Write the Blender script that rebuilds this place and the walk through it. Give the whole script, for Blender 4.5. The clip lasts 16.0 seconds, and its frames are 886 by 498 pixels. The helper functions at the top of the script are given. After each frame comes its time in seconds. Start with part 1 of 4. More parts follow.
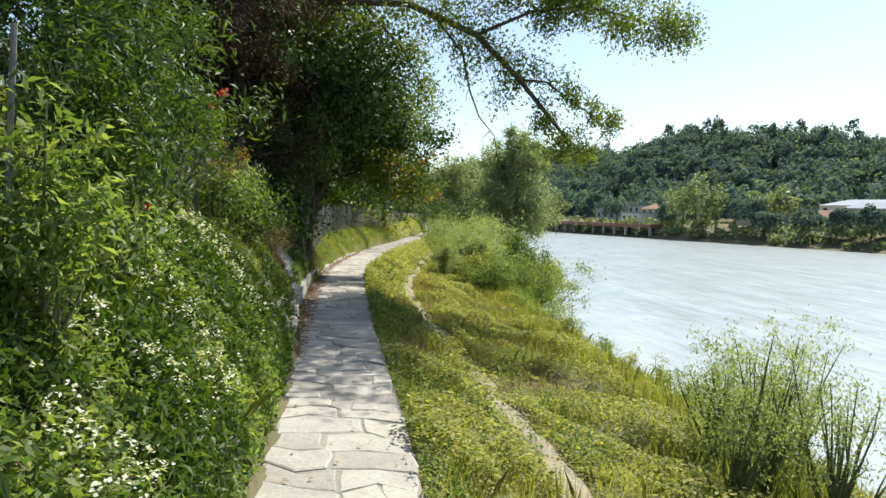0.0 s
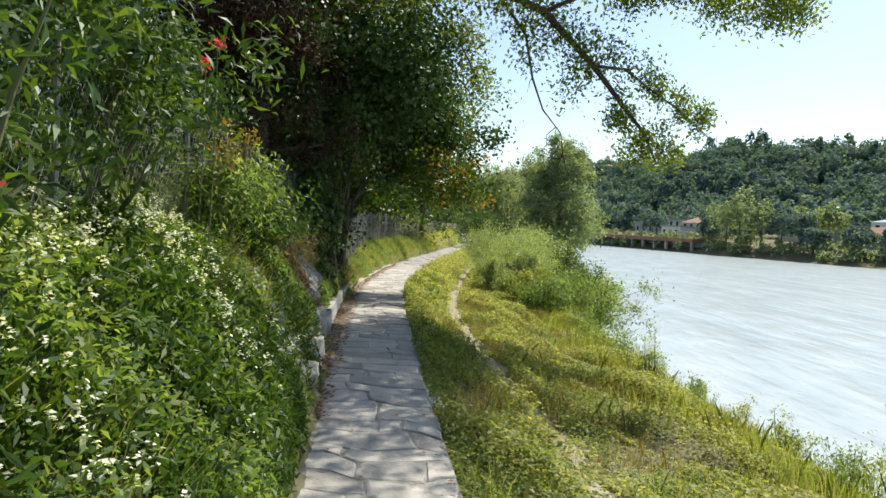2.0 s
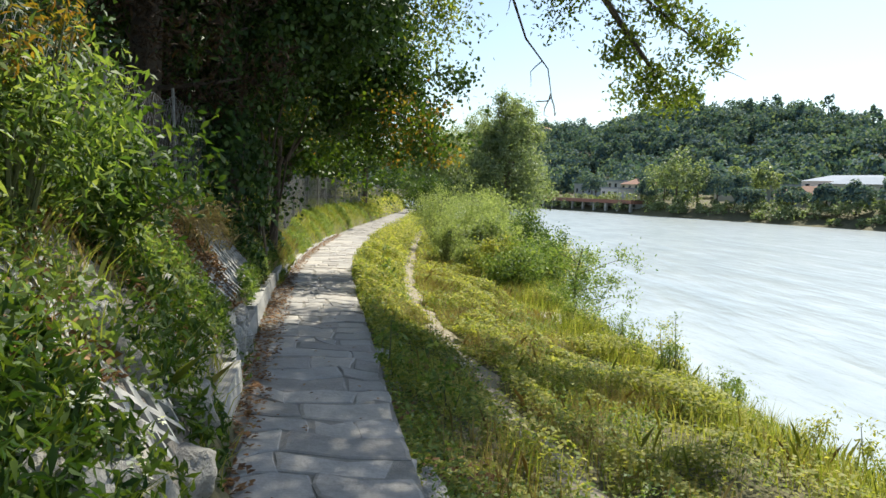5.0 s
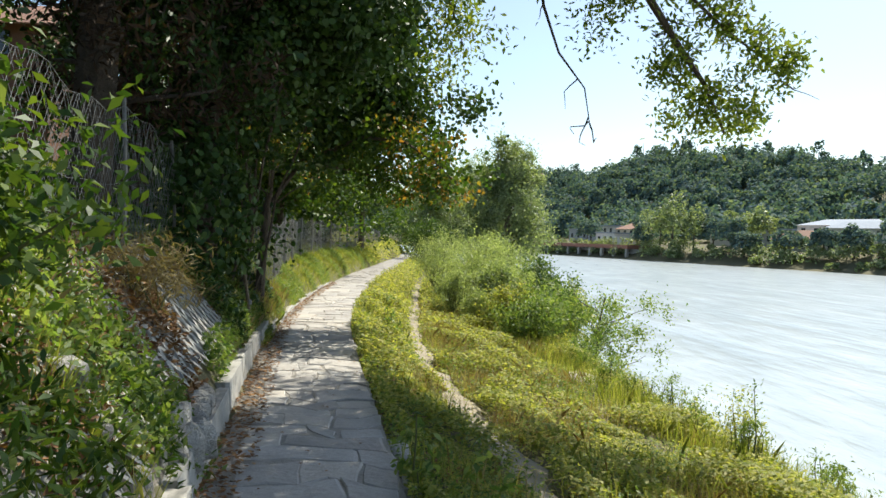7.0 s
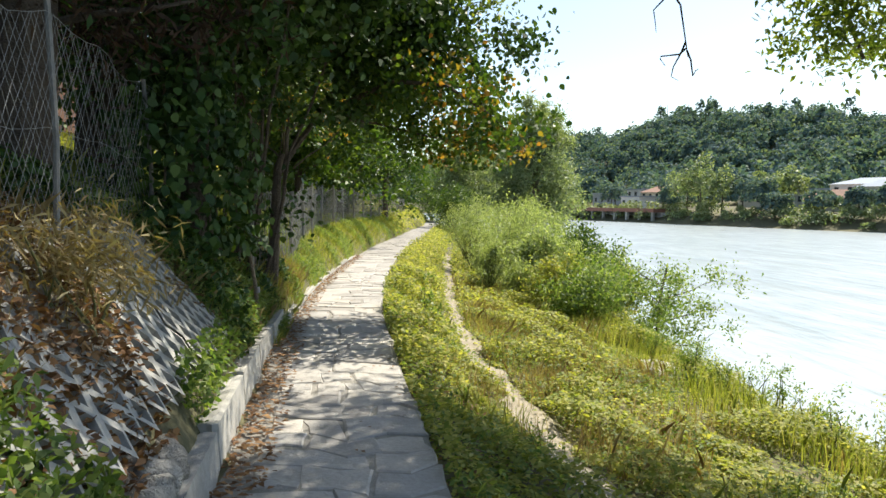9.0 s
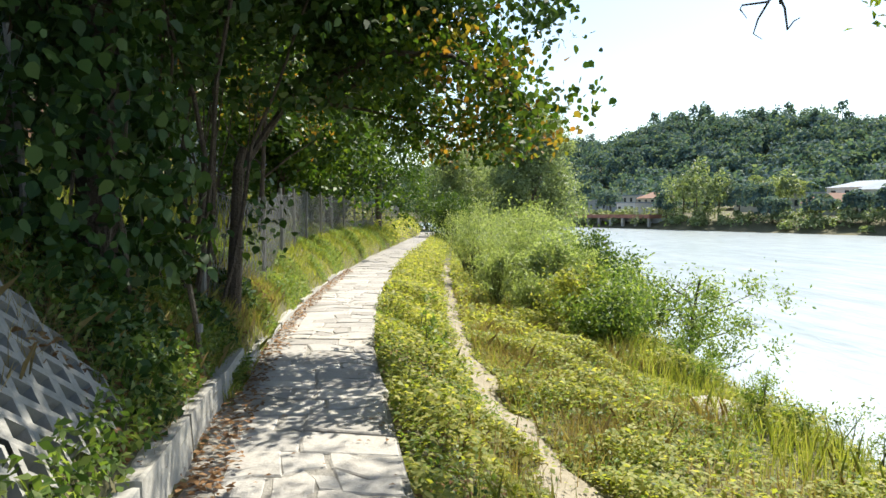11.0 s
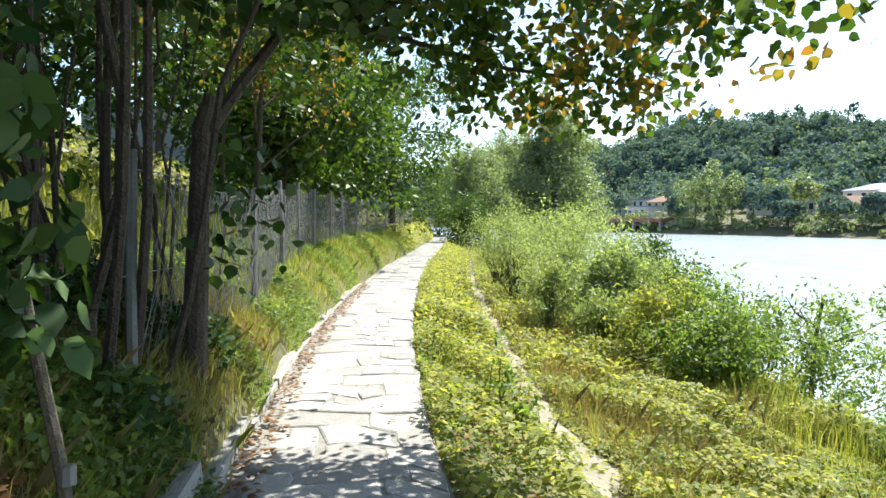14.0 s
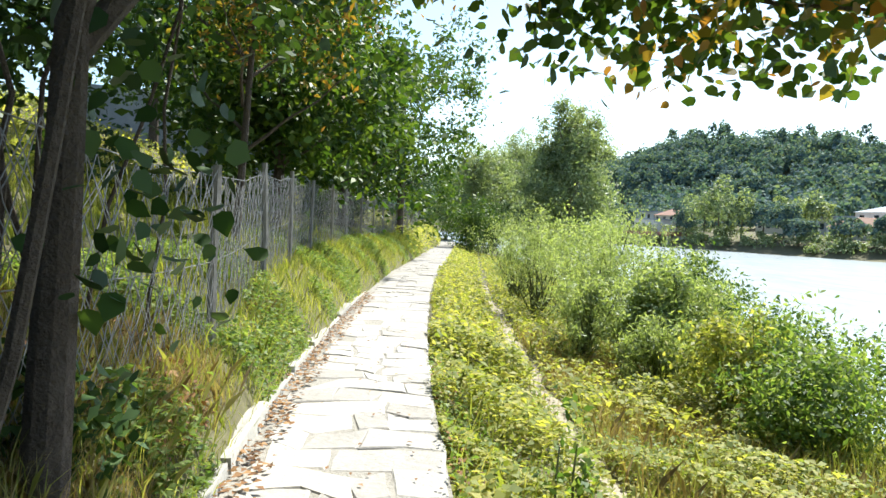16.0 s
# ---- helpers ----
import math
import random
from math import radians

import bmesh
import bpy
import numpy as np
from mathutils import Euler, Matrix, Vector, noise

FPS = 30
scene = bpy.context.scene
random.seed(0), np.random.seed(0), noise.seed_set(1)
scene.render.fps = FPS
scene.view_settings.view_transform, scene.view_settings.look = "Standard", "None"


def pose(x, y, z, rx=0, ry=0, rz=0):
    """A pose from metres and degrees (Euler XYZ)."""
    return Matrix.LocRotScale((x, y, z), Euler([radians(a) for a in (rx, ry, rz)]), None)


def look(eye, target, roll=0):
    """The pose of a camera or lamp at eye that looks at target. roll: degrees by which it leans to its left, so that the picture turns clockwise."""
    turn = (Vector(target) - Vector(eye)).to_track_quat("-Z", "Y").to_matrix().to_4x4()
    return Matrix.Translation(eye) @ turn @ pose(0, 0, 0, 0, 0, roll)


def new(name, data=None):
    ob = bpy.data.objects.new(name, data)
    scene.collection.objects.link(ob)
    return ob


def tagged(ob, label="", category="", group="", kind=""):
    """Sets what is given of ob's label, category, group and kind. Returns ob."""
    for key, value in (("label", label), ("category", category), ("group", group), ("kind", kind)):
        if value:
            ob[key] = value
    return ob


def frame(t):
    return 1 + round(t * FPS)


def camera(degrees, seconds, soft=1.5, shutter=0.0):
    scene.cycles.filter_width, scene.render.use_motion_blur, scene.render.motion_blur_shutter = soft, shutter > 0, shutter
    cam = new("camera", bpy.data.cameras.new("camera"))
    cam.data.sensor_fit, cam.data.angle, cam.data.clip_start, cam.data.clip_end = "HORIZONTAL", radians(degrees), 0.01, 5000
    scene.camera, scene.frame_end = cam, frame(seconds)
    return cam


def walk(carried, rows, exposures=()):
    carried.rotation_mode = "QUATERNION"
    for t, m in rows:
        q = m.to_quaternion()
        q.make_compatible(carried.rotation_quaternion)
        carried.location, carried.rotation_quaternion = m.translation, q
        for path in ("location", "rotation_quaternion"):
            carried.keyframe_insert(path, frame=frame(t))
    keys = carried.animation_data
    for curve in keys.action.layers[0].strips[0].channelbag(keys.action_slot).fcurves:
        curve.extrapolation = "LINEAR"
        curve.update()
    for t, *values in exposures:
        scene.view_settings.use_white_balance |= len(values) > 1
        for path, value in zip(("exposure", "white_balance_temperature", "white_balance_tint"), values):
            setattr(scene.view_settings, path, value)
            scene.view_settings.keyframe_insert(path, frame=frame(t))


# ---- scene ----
cam = camera(64.2, 16.0)
PATH = [
    (0, (0.097, 0.105, 1.75), (0.063, 2.102, 1.657), 2.2),
    (0.5, (-0.032, 0.705, 1.748), (-0.14, 2.7, 1.653), 2.5),
    (1, (-0.137, 1.345, 1.755), (-0.264, 3.339, 1.66), 2.6),
    (1.5, (-0.321, 1.997, 1.746), (-0.453, 3.992, 1.682), 2.8),
    (2, (-0.379, 2.656, 1.722), (-0.51, 4.65, 1.653), 3.2),
    (2.5, (-0.464, 3.229, 1.725), (-0.594, 5.223, 1.636), 3.6),
    (3, (-0.583, 3.8, 1.724), (-0.715, 5.792, 1.59), 2.2),
    (3.5, (-0.669, 4.374, 1.696), (-0.8, 6.366, 1.568), 1.8),
    (4, (-0.759, 4.933, 1.669), (-0.758, 6.928, 1.515), 1.8),
    (4.2, (-0.803, 5.086, 1.699), (-0.791, 7.076, 1.505), 1.9),
    (6.3, (-1.081, 6.977, 1.559), (-0.986, 8.974, 1.496), 2.8),
    (6.5, (-1.133, 7.187, 1.58), (-1.042, 9.184, 1.524), 2.8),
    (7, (-1.216, 7.658, 1.581), (-1.161, 9.657, 1.551), 2.1),
    (7.5, (-1.308, 8.16, 1.606), (-1.317, 10.16, 1.597), 2.2),
    (8, (-1.423, 8.692, 1.604), (-1.463, 10.69, 1.529), 1.4),
    (8.5, (-1.467, 9.196, 1.568), (-1.513, 11.194, 1.472), 1.2),
    (9, (-1.552, 9.745, 1.552), (-1.555, 11.741, 1.429), 0.9),
    (9.2, (-1.578, 9.945, 1.575), (-1.546, 11.941, 1.456), 0.7),
    (11.3, (-1.734, 12.114, 1.469), (-1.728, 14.112, 1.371), 0.0),
    (11.5, (-1.811, 12.354, 1.435), (-1.805, 14.352, 1.336), -0.2),
    (12, (-1.919, 12.869, 1.466), (-1.906, 14.867, 1.369), -0.6),
    (12.5, (-1.998, 13.384, 1.483), (-1.961, 15.382, 1.39), -0.7),
    (13, (-2.145, 13.887, 1.477), (-2.096, 15.885, 1.4), -0.6),
    (13.5, (-2.223, 14.404, 1.437), (-2.191, 16.4, 1.318), -0.3),
    (14, (-2.306, 14.91, 1.451), (-2.31, 16.908, 1.366), 0.0),
    (14.5, (-2.373, 15.42, 1.485), (-2.388, 17.419, 1.422), 0.5),
    (15, (-2.434, 15.968, 1.49), (-2.452, 17.967, 1.431), 0.8),
    (15.5, (-2.538, 16.499, 1.462), (-2.554, 18.497, 1.39), 1.4),
    (16, (-2.572, 17.014, 1.43), (-2.586, 19.013, 1.356), 2.5),
]
walk(cam, [(t, look(eye, target, roll)) for t, eye, target, roll in PATH],
     [(0.0, 0.65, 6600, 6), (6.5, 0.7, 6550, 6), (9.0, 0.9, 6700, 7), (12.0, 1.05, 6400, 6), (14.0, 1.25, 6150, 5), (16.0, 1.25, 6200, 5)])
# ---- light ----
SUN_EL, SUN_X, SUN_Y = radians(52), 0.62, 0.785
world = bpy.data.worlds.new("sky")
scene.world = world
world.use_nodes = True
wn = world.node_tree
sky = wn.nodes.new("ShaderNodeTexSky")
sky.sky_type = 'NISHITA'
sky.sun_disc = False
sky.sun_elevation = SUN_EL
sky.sun_rotation = math.atan2(SUN_X, SUN_Y)
sky.dust_density = 0.9
bgn = wn.nodes["Background"]
bgn.inputs["Strength"].default_value = 0.115
wn.links.new(sky.outputs["Color"], bgn.inputs["Color"])
sun_data = bpy.data.lights.new("sun", 'SUN')
sun_data.energy, sun_data.angle, sun_data.color = 5.0, radians(0.5), (1.0, 0.95, 0.86)
sun = new("sun", sun_data)
sun.matrix_world = look((60, 40, 70), (60 - SUN_X * 10, 40 - SUN_Y * 10, 70 - 9.97 * math.tan(SUN_EL)))

rng = np.random.default_rng(7)


# ---- materials ----
def node_mat(name):
    m = bpy.data.materials.new(name)
    m.use_nodes = True
    nt = m.node_tree
    return m, nt, nt.nodes["Principled BSDF"]


def ramp_of(nt, fac, cols):
    r = nt.nodes.new("ShaderNodeValToRGB")
    els = r.color_ramp.elements
    while len(els) < len(cols):
        els.new(0.5)
    for i, c in enumerate(cols):
        els[i].position = i / (len(cols) - 1)
        els[i].color = (*c, 1)
    nt.links.new(fac, r.inputs[0])
    return r.outputs[0]


def noise_of(nt, scale, detail=5.0, rough=0.6):
    tc = nt.nodes.new("ShaderNodeTexCoord")
    n = nt.nodes.new("ShaderNodeTexNoise")
    n.inputs["Scale"].default_value = scale
    n.inputs["Detail"].default_value = detail
    n.inputs["Roughness"].default_value = rough
    nt.links.new(tc.outputs["Object"], n.inputs["Vector"])
    return n.outputs["Fac"]


def bump_on(nt, bsdf, fac, strength, dist):
    b = nt.nodes.new("ShaderNodeBump")
    b.inputs["Strength"].default_value = strength
    b.inputs["Distance"].default_value = dist
    nt.links.new(fac, b.inputs["Height"])
    nt.links.new(b.outputs[0], bsdf.inputs["Normal"])


def mix_col(nt, fac, a, b, mode='MIX'):
    x = nt.nodes.new("ShaderNodeMix")
    x.data_type, x.blend_type = 'RGBA', mode
    for sock, v in ((x.inputs[0], fac), (x.inputs[6], a), (x.inputs[7], b)):
        if isinstance(v, (int, float)):
            sock.default_value = v
        elif isinstance(v, tuple):
            sock.default_value = (*v, 1)
        else:
            nt.links.new(v, sock)
    return x.outputs[2]


def leaf_mat(name, cols, trans=0.35, rough=0.5):
    """Leaves: each one takes its own tone, and lets light through."""
    m, nt, p = node_mat(name)
    g = nt.nodes.new("ShaderNodeNewGeometry")
    col = ramp_of(nt, g.outputs["Random Per Island"], cols)
    n = ramp_of(nt, noise_of(nt, 1.3, 3), ((0.68, 0.68, 0.66), (1.25, 1.25, 1.1)))
    col = mix_col(nt, 1.0, col, n, 'MULTIPLY')
    nt.links.new(col, p.inputs["Base Color"])
    p.inputs["Roughness"].default_value = rough
    p.inputs["Specular IOR Level"].default_value = 0.28
    t = nt.nodes.new("ShaderNodeBsdfTranslucent")
    warm = mix_col(nt, 1.0, col, (1.5, 1.5, 0.6), 'MULTIPLY')
    nt.links.new(warm, t.inputs["Color"])
    s = nt.nodes.new("ShaderNodeMixShader")
    s.inputs[0].default_value = trans
    nt.links.new(p.outputs[0], s.inputs[1])
    nt.links.new(t.outputs[0], s.inputs[2])
    nt.links.new(s.outputs[0], nt.nodes["Material Output"].inputs[0])
    return m


def solid_mat(name, cols, scale=6.0, rough=0.8, bump=0.5, dist=0.02, metal=0.0, per_object=False):
    """Two scales of noise in the colour, and a fine relief."""
    m, nt, p = node_mat(name)
    col = ramp_of(nt, noise_of(nt, scale), cols)
    fine = ramp_of(nt, noise_of(nt, scale * 9, 4), ((0.72, 0.72, 0.72), (1.22, 1.2, 1.18)))
    col = mix_col(nt, 1.0, col, fine, 'MULTIPLY')
    if per_object:
        oi = nt.nodes.new("ShaderNodeObjectInfo")
        tone = ramp_of(nt, oi.outputs["Random"], ((0.78, 0.76, 0.74), (1.0, 1.0, 1.0), (1.16, 1.12, 1.06)))
        col = mix_col(nt, 1.0, col, tone, 'MULTIPLY')
    nt.links.new(col, p.inputs["Base Color"])
    p.inputs["Roughness"].default_value = rough
    p.inputs["Metallic"].default_value = metal
    bump_on(nt, p, noise_of(nt, scale * 4, 6), bump, dist)
    return m


M_GROUND = solid_mat("soil", ((0.06, 0.05, 0.028), (0.11, 0.10, 0.045), (0.19, 0.165, 0.09)), 1.2, 0.95, 0.8, 0.05)
M_TRAIL = solid_mat("dry_earth", ((0.17, 0.14, 0.09), (0.29, 0.25, 0.18), (0.42, 0.38, 0.31)), 4, 0.95, 0.8, 0.03)
M_RUBBLE = solid_mat("stony_earth", ((0.12, 0.10, 0.075), (0.25, 0.22, 0.18), (0.45, 0.41, 0.36)), 5, 0.95, 1.0, 0.06)
M_STONE = solid_mat("flagstone", ((0.26, 0.245, 0.22), (0.38, 0.36, 0.33), (0.47, 0.45, 0.415)), 4, 0.8, 0.7, 0.02, per_object=True)
M_JOINT = solid_mat("joint_earth", ((0.2, 0.18, 0.15), (0.36, 0.34, 0.3)), 8, 0.95, 0.8, 0.02)
M_ROCK = solid_mat("limestone", ((0.28, 0.26, 0.23), (0.44, 0.42, 0.38), (0.6, 0.58, 0.54)), 3, 0.85, 0.9, 0.06, per_object=True)
M_CONC = solid_mat("old_concrete", ((0.2, 0.2, 0.18), (0.36, 0.35, 0.32), (0.46, 0.45, 0.42)), 3, 0.85, 0.7, 0.02, per_object=True)
M_BARK = solid_mat("bark", ((0.035, 0.025, 0.018), (0.09, 0.068, 0.05), (0.15, 0.12, 0.09)), 9, 0.9, 1.0, 0.04)
M_BARK_PALE = solid_mat("pale_bark", ((0.09, 0.07, 0.05), (0.17, 0.14, 0.10), (0.25, 0.21, 0.16)), 9, 0.9, 1.0, 0.03)
M_STEM = solid_mat("green_stem", ((0.08, 0.10, 0.03), (0.16, 0.16, 0.07)), 12, 0.8, 0.3, 0.01)
M_WIRE = solid_mat("galvanised_wire", ((0.13, 0.13, 0.13), (0.3, 0.3, 0.3)), 10, 0.6, 0.2, 0.003, 0.4)
M_POST = solid_mat("weathered_post", ((0.12, 0.11, 0.1), (0.3, 0.29, 0.27)), 12, 0.8, 0.7, 0.01)
M_WALLW = solid_mat("white_render", ((0.62, 0.62, 0.6), (0.76, 0.75, 0.72)), 0.4, 0.85, 0.2, 0.01)
M_WALLB = solid_mat("beige_render", ((0.5, 0.45, 0.35), (0.62, 0.57, 0.45)), 0.4, 0.85, 0.2, 0.01)
M_WALLG = solid_mat("grey_render", ((0.3, 0.32, 0.34), (0.42, 0.44, 0.46)), 0.4, 0.85, 0.2, 0.01)
M_WALLR = solid_mat("rust_wall", ((0.2, 0.09, 0.06), (0.3, 0.14, 0.1)), 0.5, 0.85, 0.2, 0.01)
M_TILE = solid_mat("clay_tiles", ((0.24, 0.13, 0.09), (0.38, 0.22, 0.15)), 2, 0.85, 0.4, 0.02, per_object=True)
M_SHEET = solid_mat("pale_roof", ((0.26, 0.3, 0.36), (0.38, 0.42, 0.47)), 0.6, 0.9, 0.2, 0.01)
M_WOOD = solid_mat("brown_boards", ((0.1, 0.05, 0.03), (0.2, 0.1, 0.06)), 5, 0.8, 0.5, 0.01)
M_PANE, _nt, _p = node_mat("window_glass")
_p.inputs["Base Color"].default_value = (0.03, 0.04, 0.05, 1)
_p.inputs["Roughness"].default_value = 0.08

M_COVER = leaf_mat("ground_cover_leaf", ((0.15, 0.195, 0.05), (0.29, 0.31, 0.08), (0.46, 0.42, 0.16)), 0.5, 0.6)
M_WEED = leaf_mat("weed_leaf", ((0.07, 0.13, 0.035), (0.15, 0.22, 0.065), (0.28, 0.33, 0.13)), 0.5)
M_SILVER = leaf_mat("silver_leaf", ((0.16, 0.22, 0.09), (0.27, 0.33, 0.16), (0.4, 0.45, 0.27)), 0.45)
M_WILLOW = leaf_mat("willow_leaf", ((0.12, 0.165, 0.09), (0.2, 0.255, 0.145), (0.33, 0.37, 0.25)), 0.4)
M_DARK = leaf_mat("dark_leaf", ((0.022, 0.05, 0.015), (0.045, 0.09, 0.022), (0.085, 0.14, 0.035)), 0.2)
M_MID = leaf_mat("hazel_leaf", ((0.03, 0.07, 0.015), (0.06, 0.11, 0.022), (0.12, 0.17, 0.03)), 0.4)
M_LIME = leaf_mat("ash_leaf", ((0.06, 0.10, 0.02), (0.12, 0.17, 0.035), (0.22, 0.25, 0.05)), 0.5)
M_AUTUMN = leaf_mat("autumn_leaf", ((0.10, 0.12, 0.025), (0.26, 0.19, 0.04), (0.30, 0.14, 0.035)), 0.45)
M_BROWN = leaf_mat("brown_needles", ((0.018, 0.012, 0.008), (0.045, 0.025, 0.015), (0.075, 0.042, 0.024)), 0.15, 0.8)
M_DRY = leaf_mat("dry_grass", ((0.2, 0.14, 0.07), (0.32, 0.24, 0.12), (0.42, 0.35, 0.2)), 0.3, 0.7)
M_GRASS = leaf_mat("grass_blade", ((0.14, 0.18, 0.04), (0.25, 0.28, 0.07), (0.41, 0.38, 0.16)), 0.5)
M_LITTER = leaf_mat("fallen_leaf", ((0.10, 0.05, 0.025), (0.22, 0.11, 0.05), (0.34, 0.2, 0.1)), 0.15, 0.7)
M_FLOWER = leaf_mat("white_petal", ((0.6, 0.62, 0.55), (0.8, 0.8, 0.75)), 0.3)
M_PINK = leaf_mat("pink_petal", ((0.55, 0.05, 0.09), (0.7, 0.12, 0.18)), 0.3)
# far foliage: the blue of airy haze is mixed into the leaf colour
M_FAR_HAZED = leaf_mat("hazed_far_leaf", ((0.06, 0.11, 0.15), (0.105, 0.17, 0.19), (0.2, 0.25, 0.2)), 0.3, 0.9)

M_WATER, _nt, _p = node_mat("river_water")
_tc = _nt.nodes.new("ShaderNodeTexCoord")
_mp = _nt.nodes.new("ShaderNodeMapping")
_mp.inputs["Rotation"].default_value = (0, 0, radians(-25))
_mp.inputs["Scale"].default_value = (1.0, 0.32, 1.0)
_nt.links.new(_tc.outputs["Object"], _mp.inputs[0])
_n1 = _nt.nodes.new("ShaderNodeTexNoise")
_n1.inputs["Scale"].default_value, _n1.inputs["Detail"].default_value = 0.55, 7
_nt.links.new(_mp.outputs[0], _n1.inputs["Vector"])
_nt.links.new(ramp_of(_nt, _n1.outputs["Fac"], ((0.27, 0.31, 0.32), (0.38, 0.42, 0.43), (0.5, 0.53, 0.53))), _p.inputs["Base Color"])
_p.inputs["Roughness"].default_value = 0.22
bump_on(_nt, _p, _n1.outputs["Fac"], 0.6, 0.5)

# ---- the plan ----
EDGE_Y = (-3000, -60, -8, 0, 4.5, 6.2, 10.7, 13.5, 16.3, 19.7, 23, 26, 30, 36, 44, 52, 62, 80, 120, 200, 400, 3000)
EDGE_X = (1350, 20, 1.6, 0.55, -0.03, -0.28, -1.08, -1.5, -1.95, -2.43, -2.68, -2.8, -2.88, -2.86, -2.58, -2.4, -2.0, -2.2, -8, -40, -130, -1300)
PATH_W = 1.05
WATER_Z = -2.6
SHORE = (55.0, 223.0)
ALONG, AWAY = (0.42, -0.907), (0.907, 0.42)


def edge(y):
    """The right-hand edge of the path."""
    y = np.asarray(y, float)
    return (np.interp(y - 0.8, EDGE_Y, EDGE_X) + np.interp(y, EDGE_Y, EDGE_X) + np.interp(y + 0.8, EDGE_Y, EDGE_X)) / 3


def path_z(y):
    return np.clip(-0.0436 * (edge(y) + 1.5), -0.1, 0.08)


def smooth(a, b, v):
    t = np.clip((v - a) / (b - a), 0, 1)
    return t * t * (3 - 2 * t)


def rough(x, y):
    return (np.sin(x * 2.1 + y * 0.7) + np.sin(y * 1.7 - x * 0.9 + 1.3) + np.sin(x * 4.3 - y * 3.1) * 0.5 + np.sin(y * 5.3 + x * 3.7) * 0.4) / 2.9


def gutter(y):
    """The leaf-filled gap between the stones and the kerb."""
    return 0.2 * smooth(9, 12.5, y) - 0.12 * smooth(17, 20, y)


def ground_z(x, y):
    x, y = np.asarray(x, float), np.asarray(y, float)
    d = x - edge(y)
    base = path_z(y)
    right = np.interp(d, (-0.1, 0, 0.25, 1.4, 2.6, 4.6, 5.2, 6.2, 7.5, 12, 30), (-0.06, -0.1, -0.2, -0.62, -0.82, -1.05, -1.3, -2.2, -3.0, -4.5, -5))
    e = -d - PATH_W - gutter(y)
    steep = np.interp(e, (0, 0.06, 0.15, 0.55, 1.0, 1.6, 11, 40, 3000), (-0.06, 0.0, 0.28, 0.8, 1.28, 1.55, 5.8, 13, 16))
    soft = np.interp(e, (0, 0.1, 0.16, 0.35, 0.6, 1.2, 4, 14, 40, 3000), (-0.06, -0.03, 0.17, 0.4, 0.62, 0.9, 1.5, 5.0, 11, 16))
    k = smooth(15.8, 18.2, y)
    left = steep * (1 - k) + soft * k
    z = base + np.where(d > -PATH_W / 2, right, left)
    z = z + rough(x, y) * 0.07 * (smooth(0.2, 0.9, d) + smooth(0.1, 0.6, e))
    w = (x - SHORE[0]) * AWAY[0] + (y - SHORE[1]) * AWAY[1]
    s = (x - SHORE[0]) * ALONG[0] + (y - SHORE[1]) * ALONG[1]
    far = np.interp(w, (-12, 0, 3, 9, 60), (-5, -2.6, -1.6, 1.6, 3.0))
    top = 35 + 12 * np.exp(-((s + 170) / 90) ** 2) + 15 * smooth(-200, -340, s) - 10 * smooth(-500, -900, s) + 4 * np.sin(s / 37.0) + 3 * np.sin(s / 17.0 + 1)
    far = far + smooth(68, 215, w) * top
    return np.where(w > -12, np.maximum(far, -5), z)


def obj_from(name, verts, faces, material, parent=None, label="", smooth_shade=False):
    me = bpy.data.meshes.new(name)
    me.from_pydata(verts, [], faces)
    me.materials.append(material)
    if smooth_shade:
        me.shade_smooth()
    ob = new(name, me)
    if parent:
        ob.parent = parent
    if label:
        ob["label"] = label
    return ob


def fast_mesh(name, verts, nper, material, parent=None, label=""):
    """One mesh of many equal polygons with nper corners, none shared."""
    verts = np.ascontiguousarray(verts, np.float32).reshape(-1, 3)
    nv = len(verts)
    nf = nv // nper
    me = bpy.data.meshes.new(name)
    me.vertices.add(nv)
    me.vertices.foreach_set("co", verts.ravel())
    me.loops.add(nv)
    me.loops.foreach_set("vertex_index", np.arange(nv, dtype=np.int32))
    me.polygons.add(nf)
    me.polygons.foreach_set("loop_start", np.arange(0, nv, nper, dtype=np.int32))
    me.update(calc_edges=True)
    me.materials.append(material)
    ob = new(name, me)
    if parent:
        ob.parent = parent
    if label:
        ob["label"] = label
    return ob


def part(name, bm, material, parent, label=""):
    me = bpy.data.meshes.new(name)
    bm.to_mesh(me)
    bm.free()
    me.materials.append(material)
    ob = new(name, me)
    ob.parent = parent
    if label:
        ob["label"] = label
    return ob


def thing(name, x, y, z, label, category, group="", kind=""):
    ob = new(name)
    ob.location = (x, y, z)
    ob.empty_display_size = 0.2
    return tagged(ob, label, category, group, kind)


def unit(v):
    return v / np.maximum(np.linalg.norm(v, axis=1, keepdims=True), 1e-6)


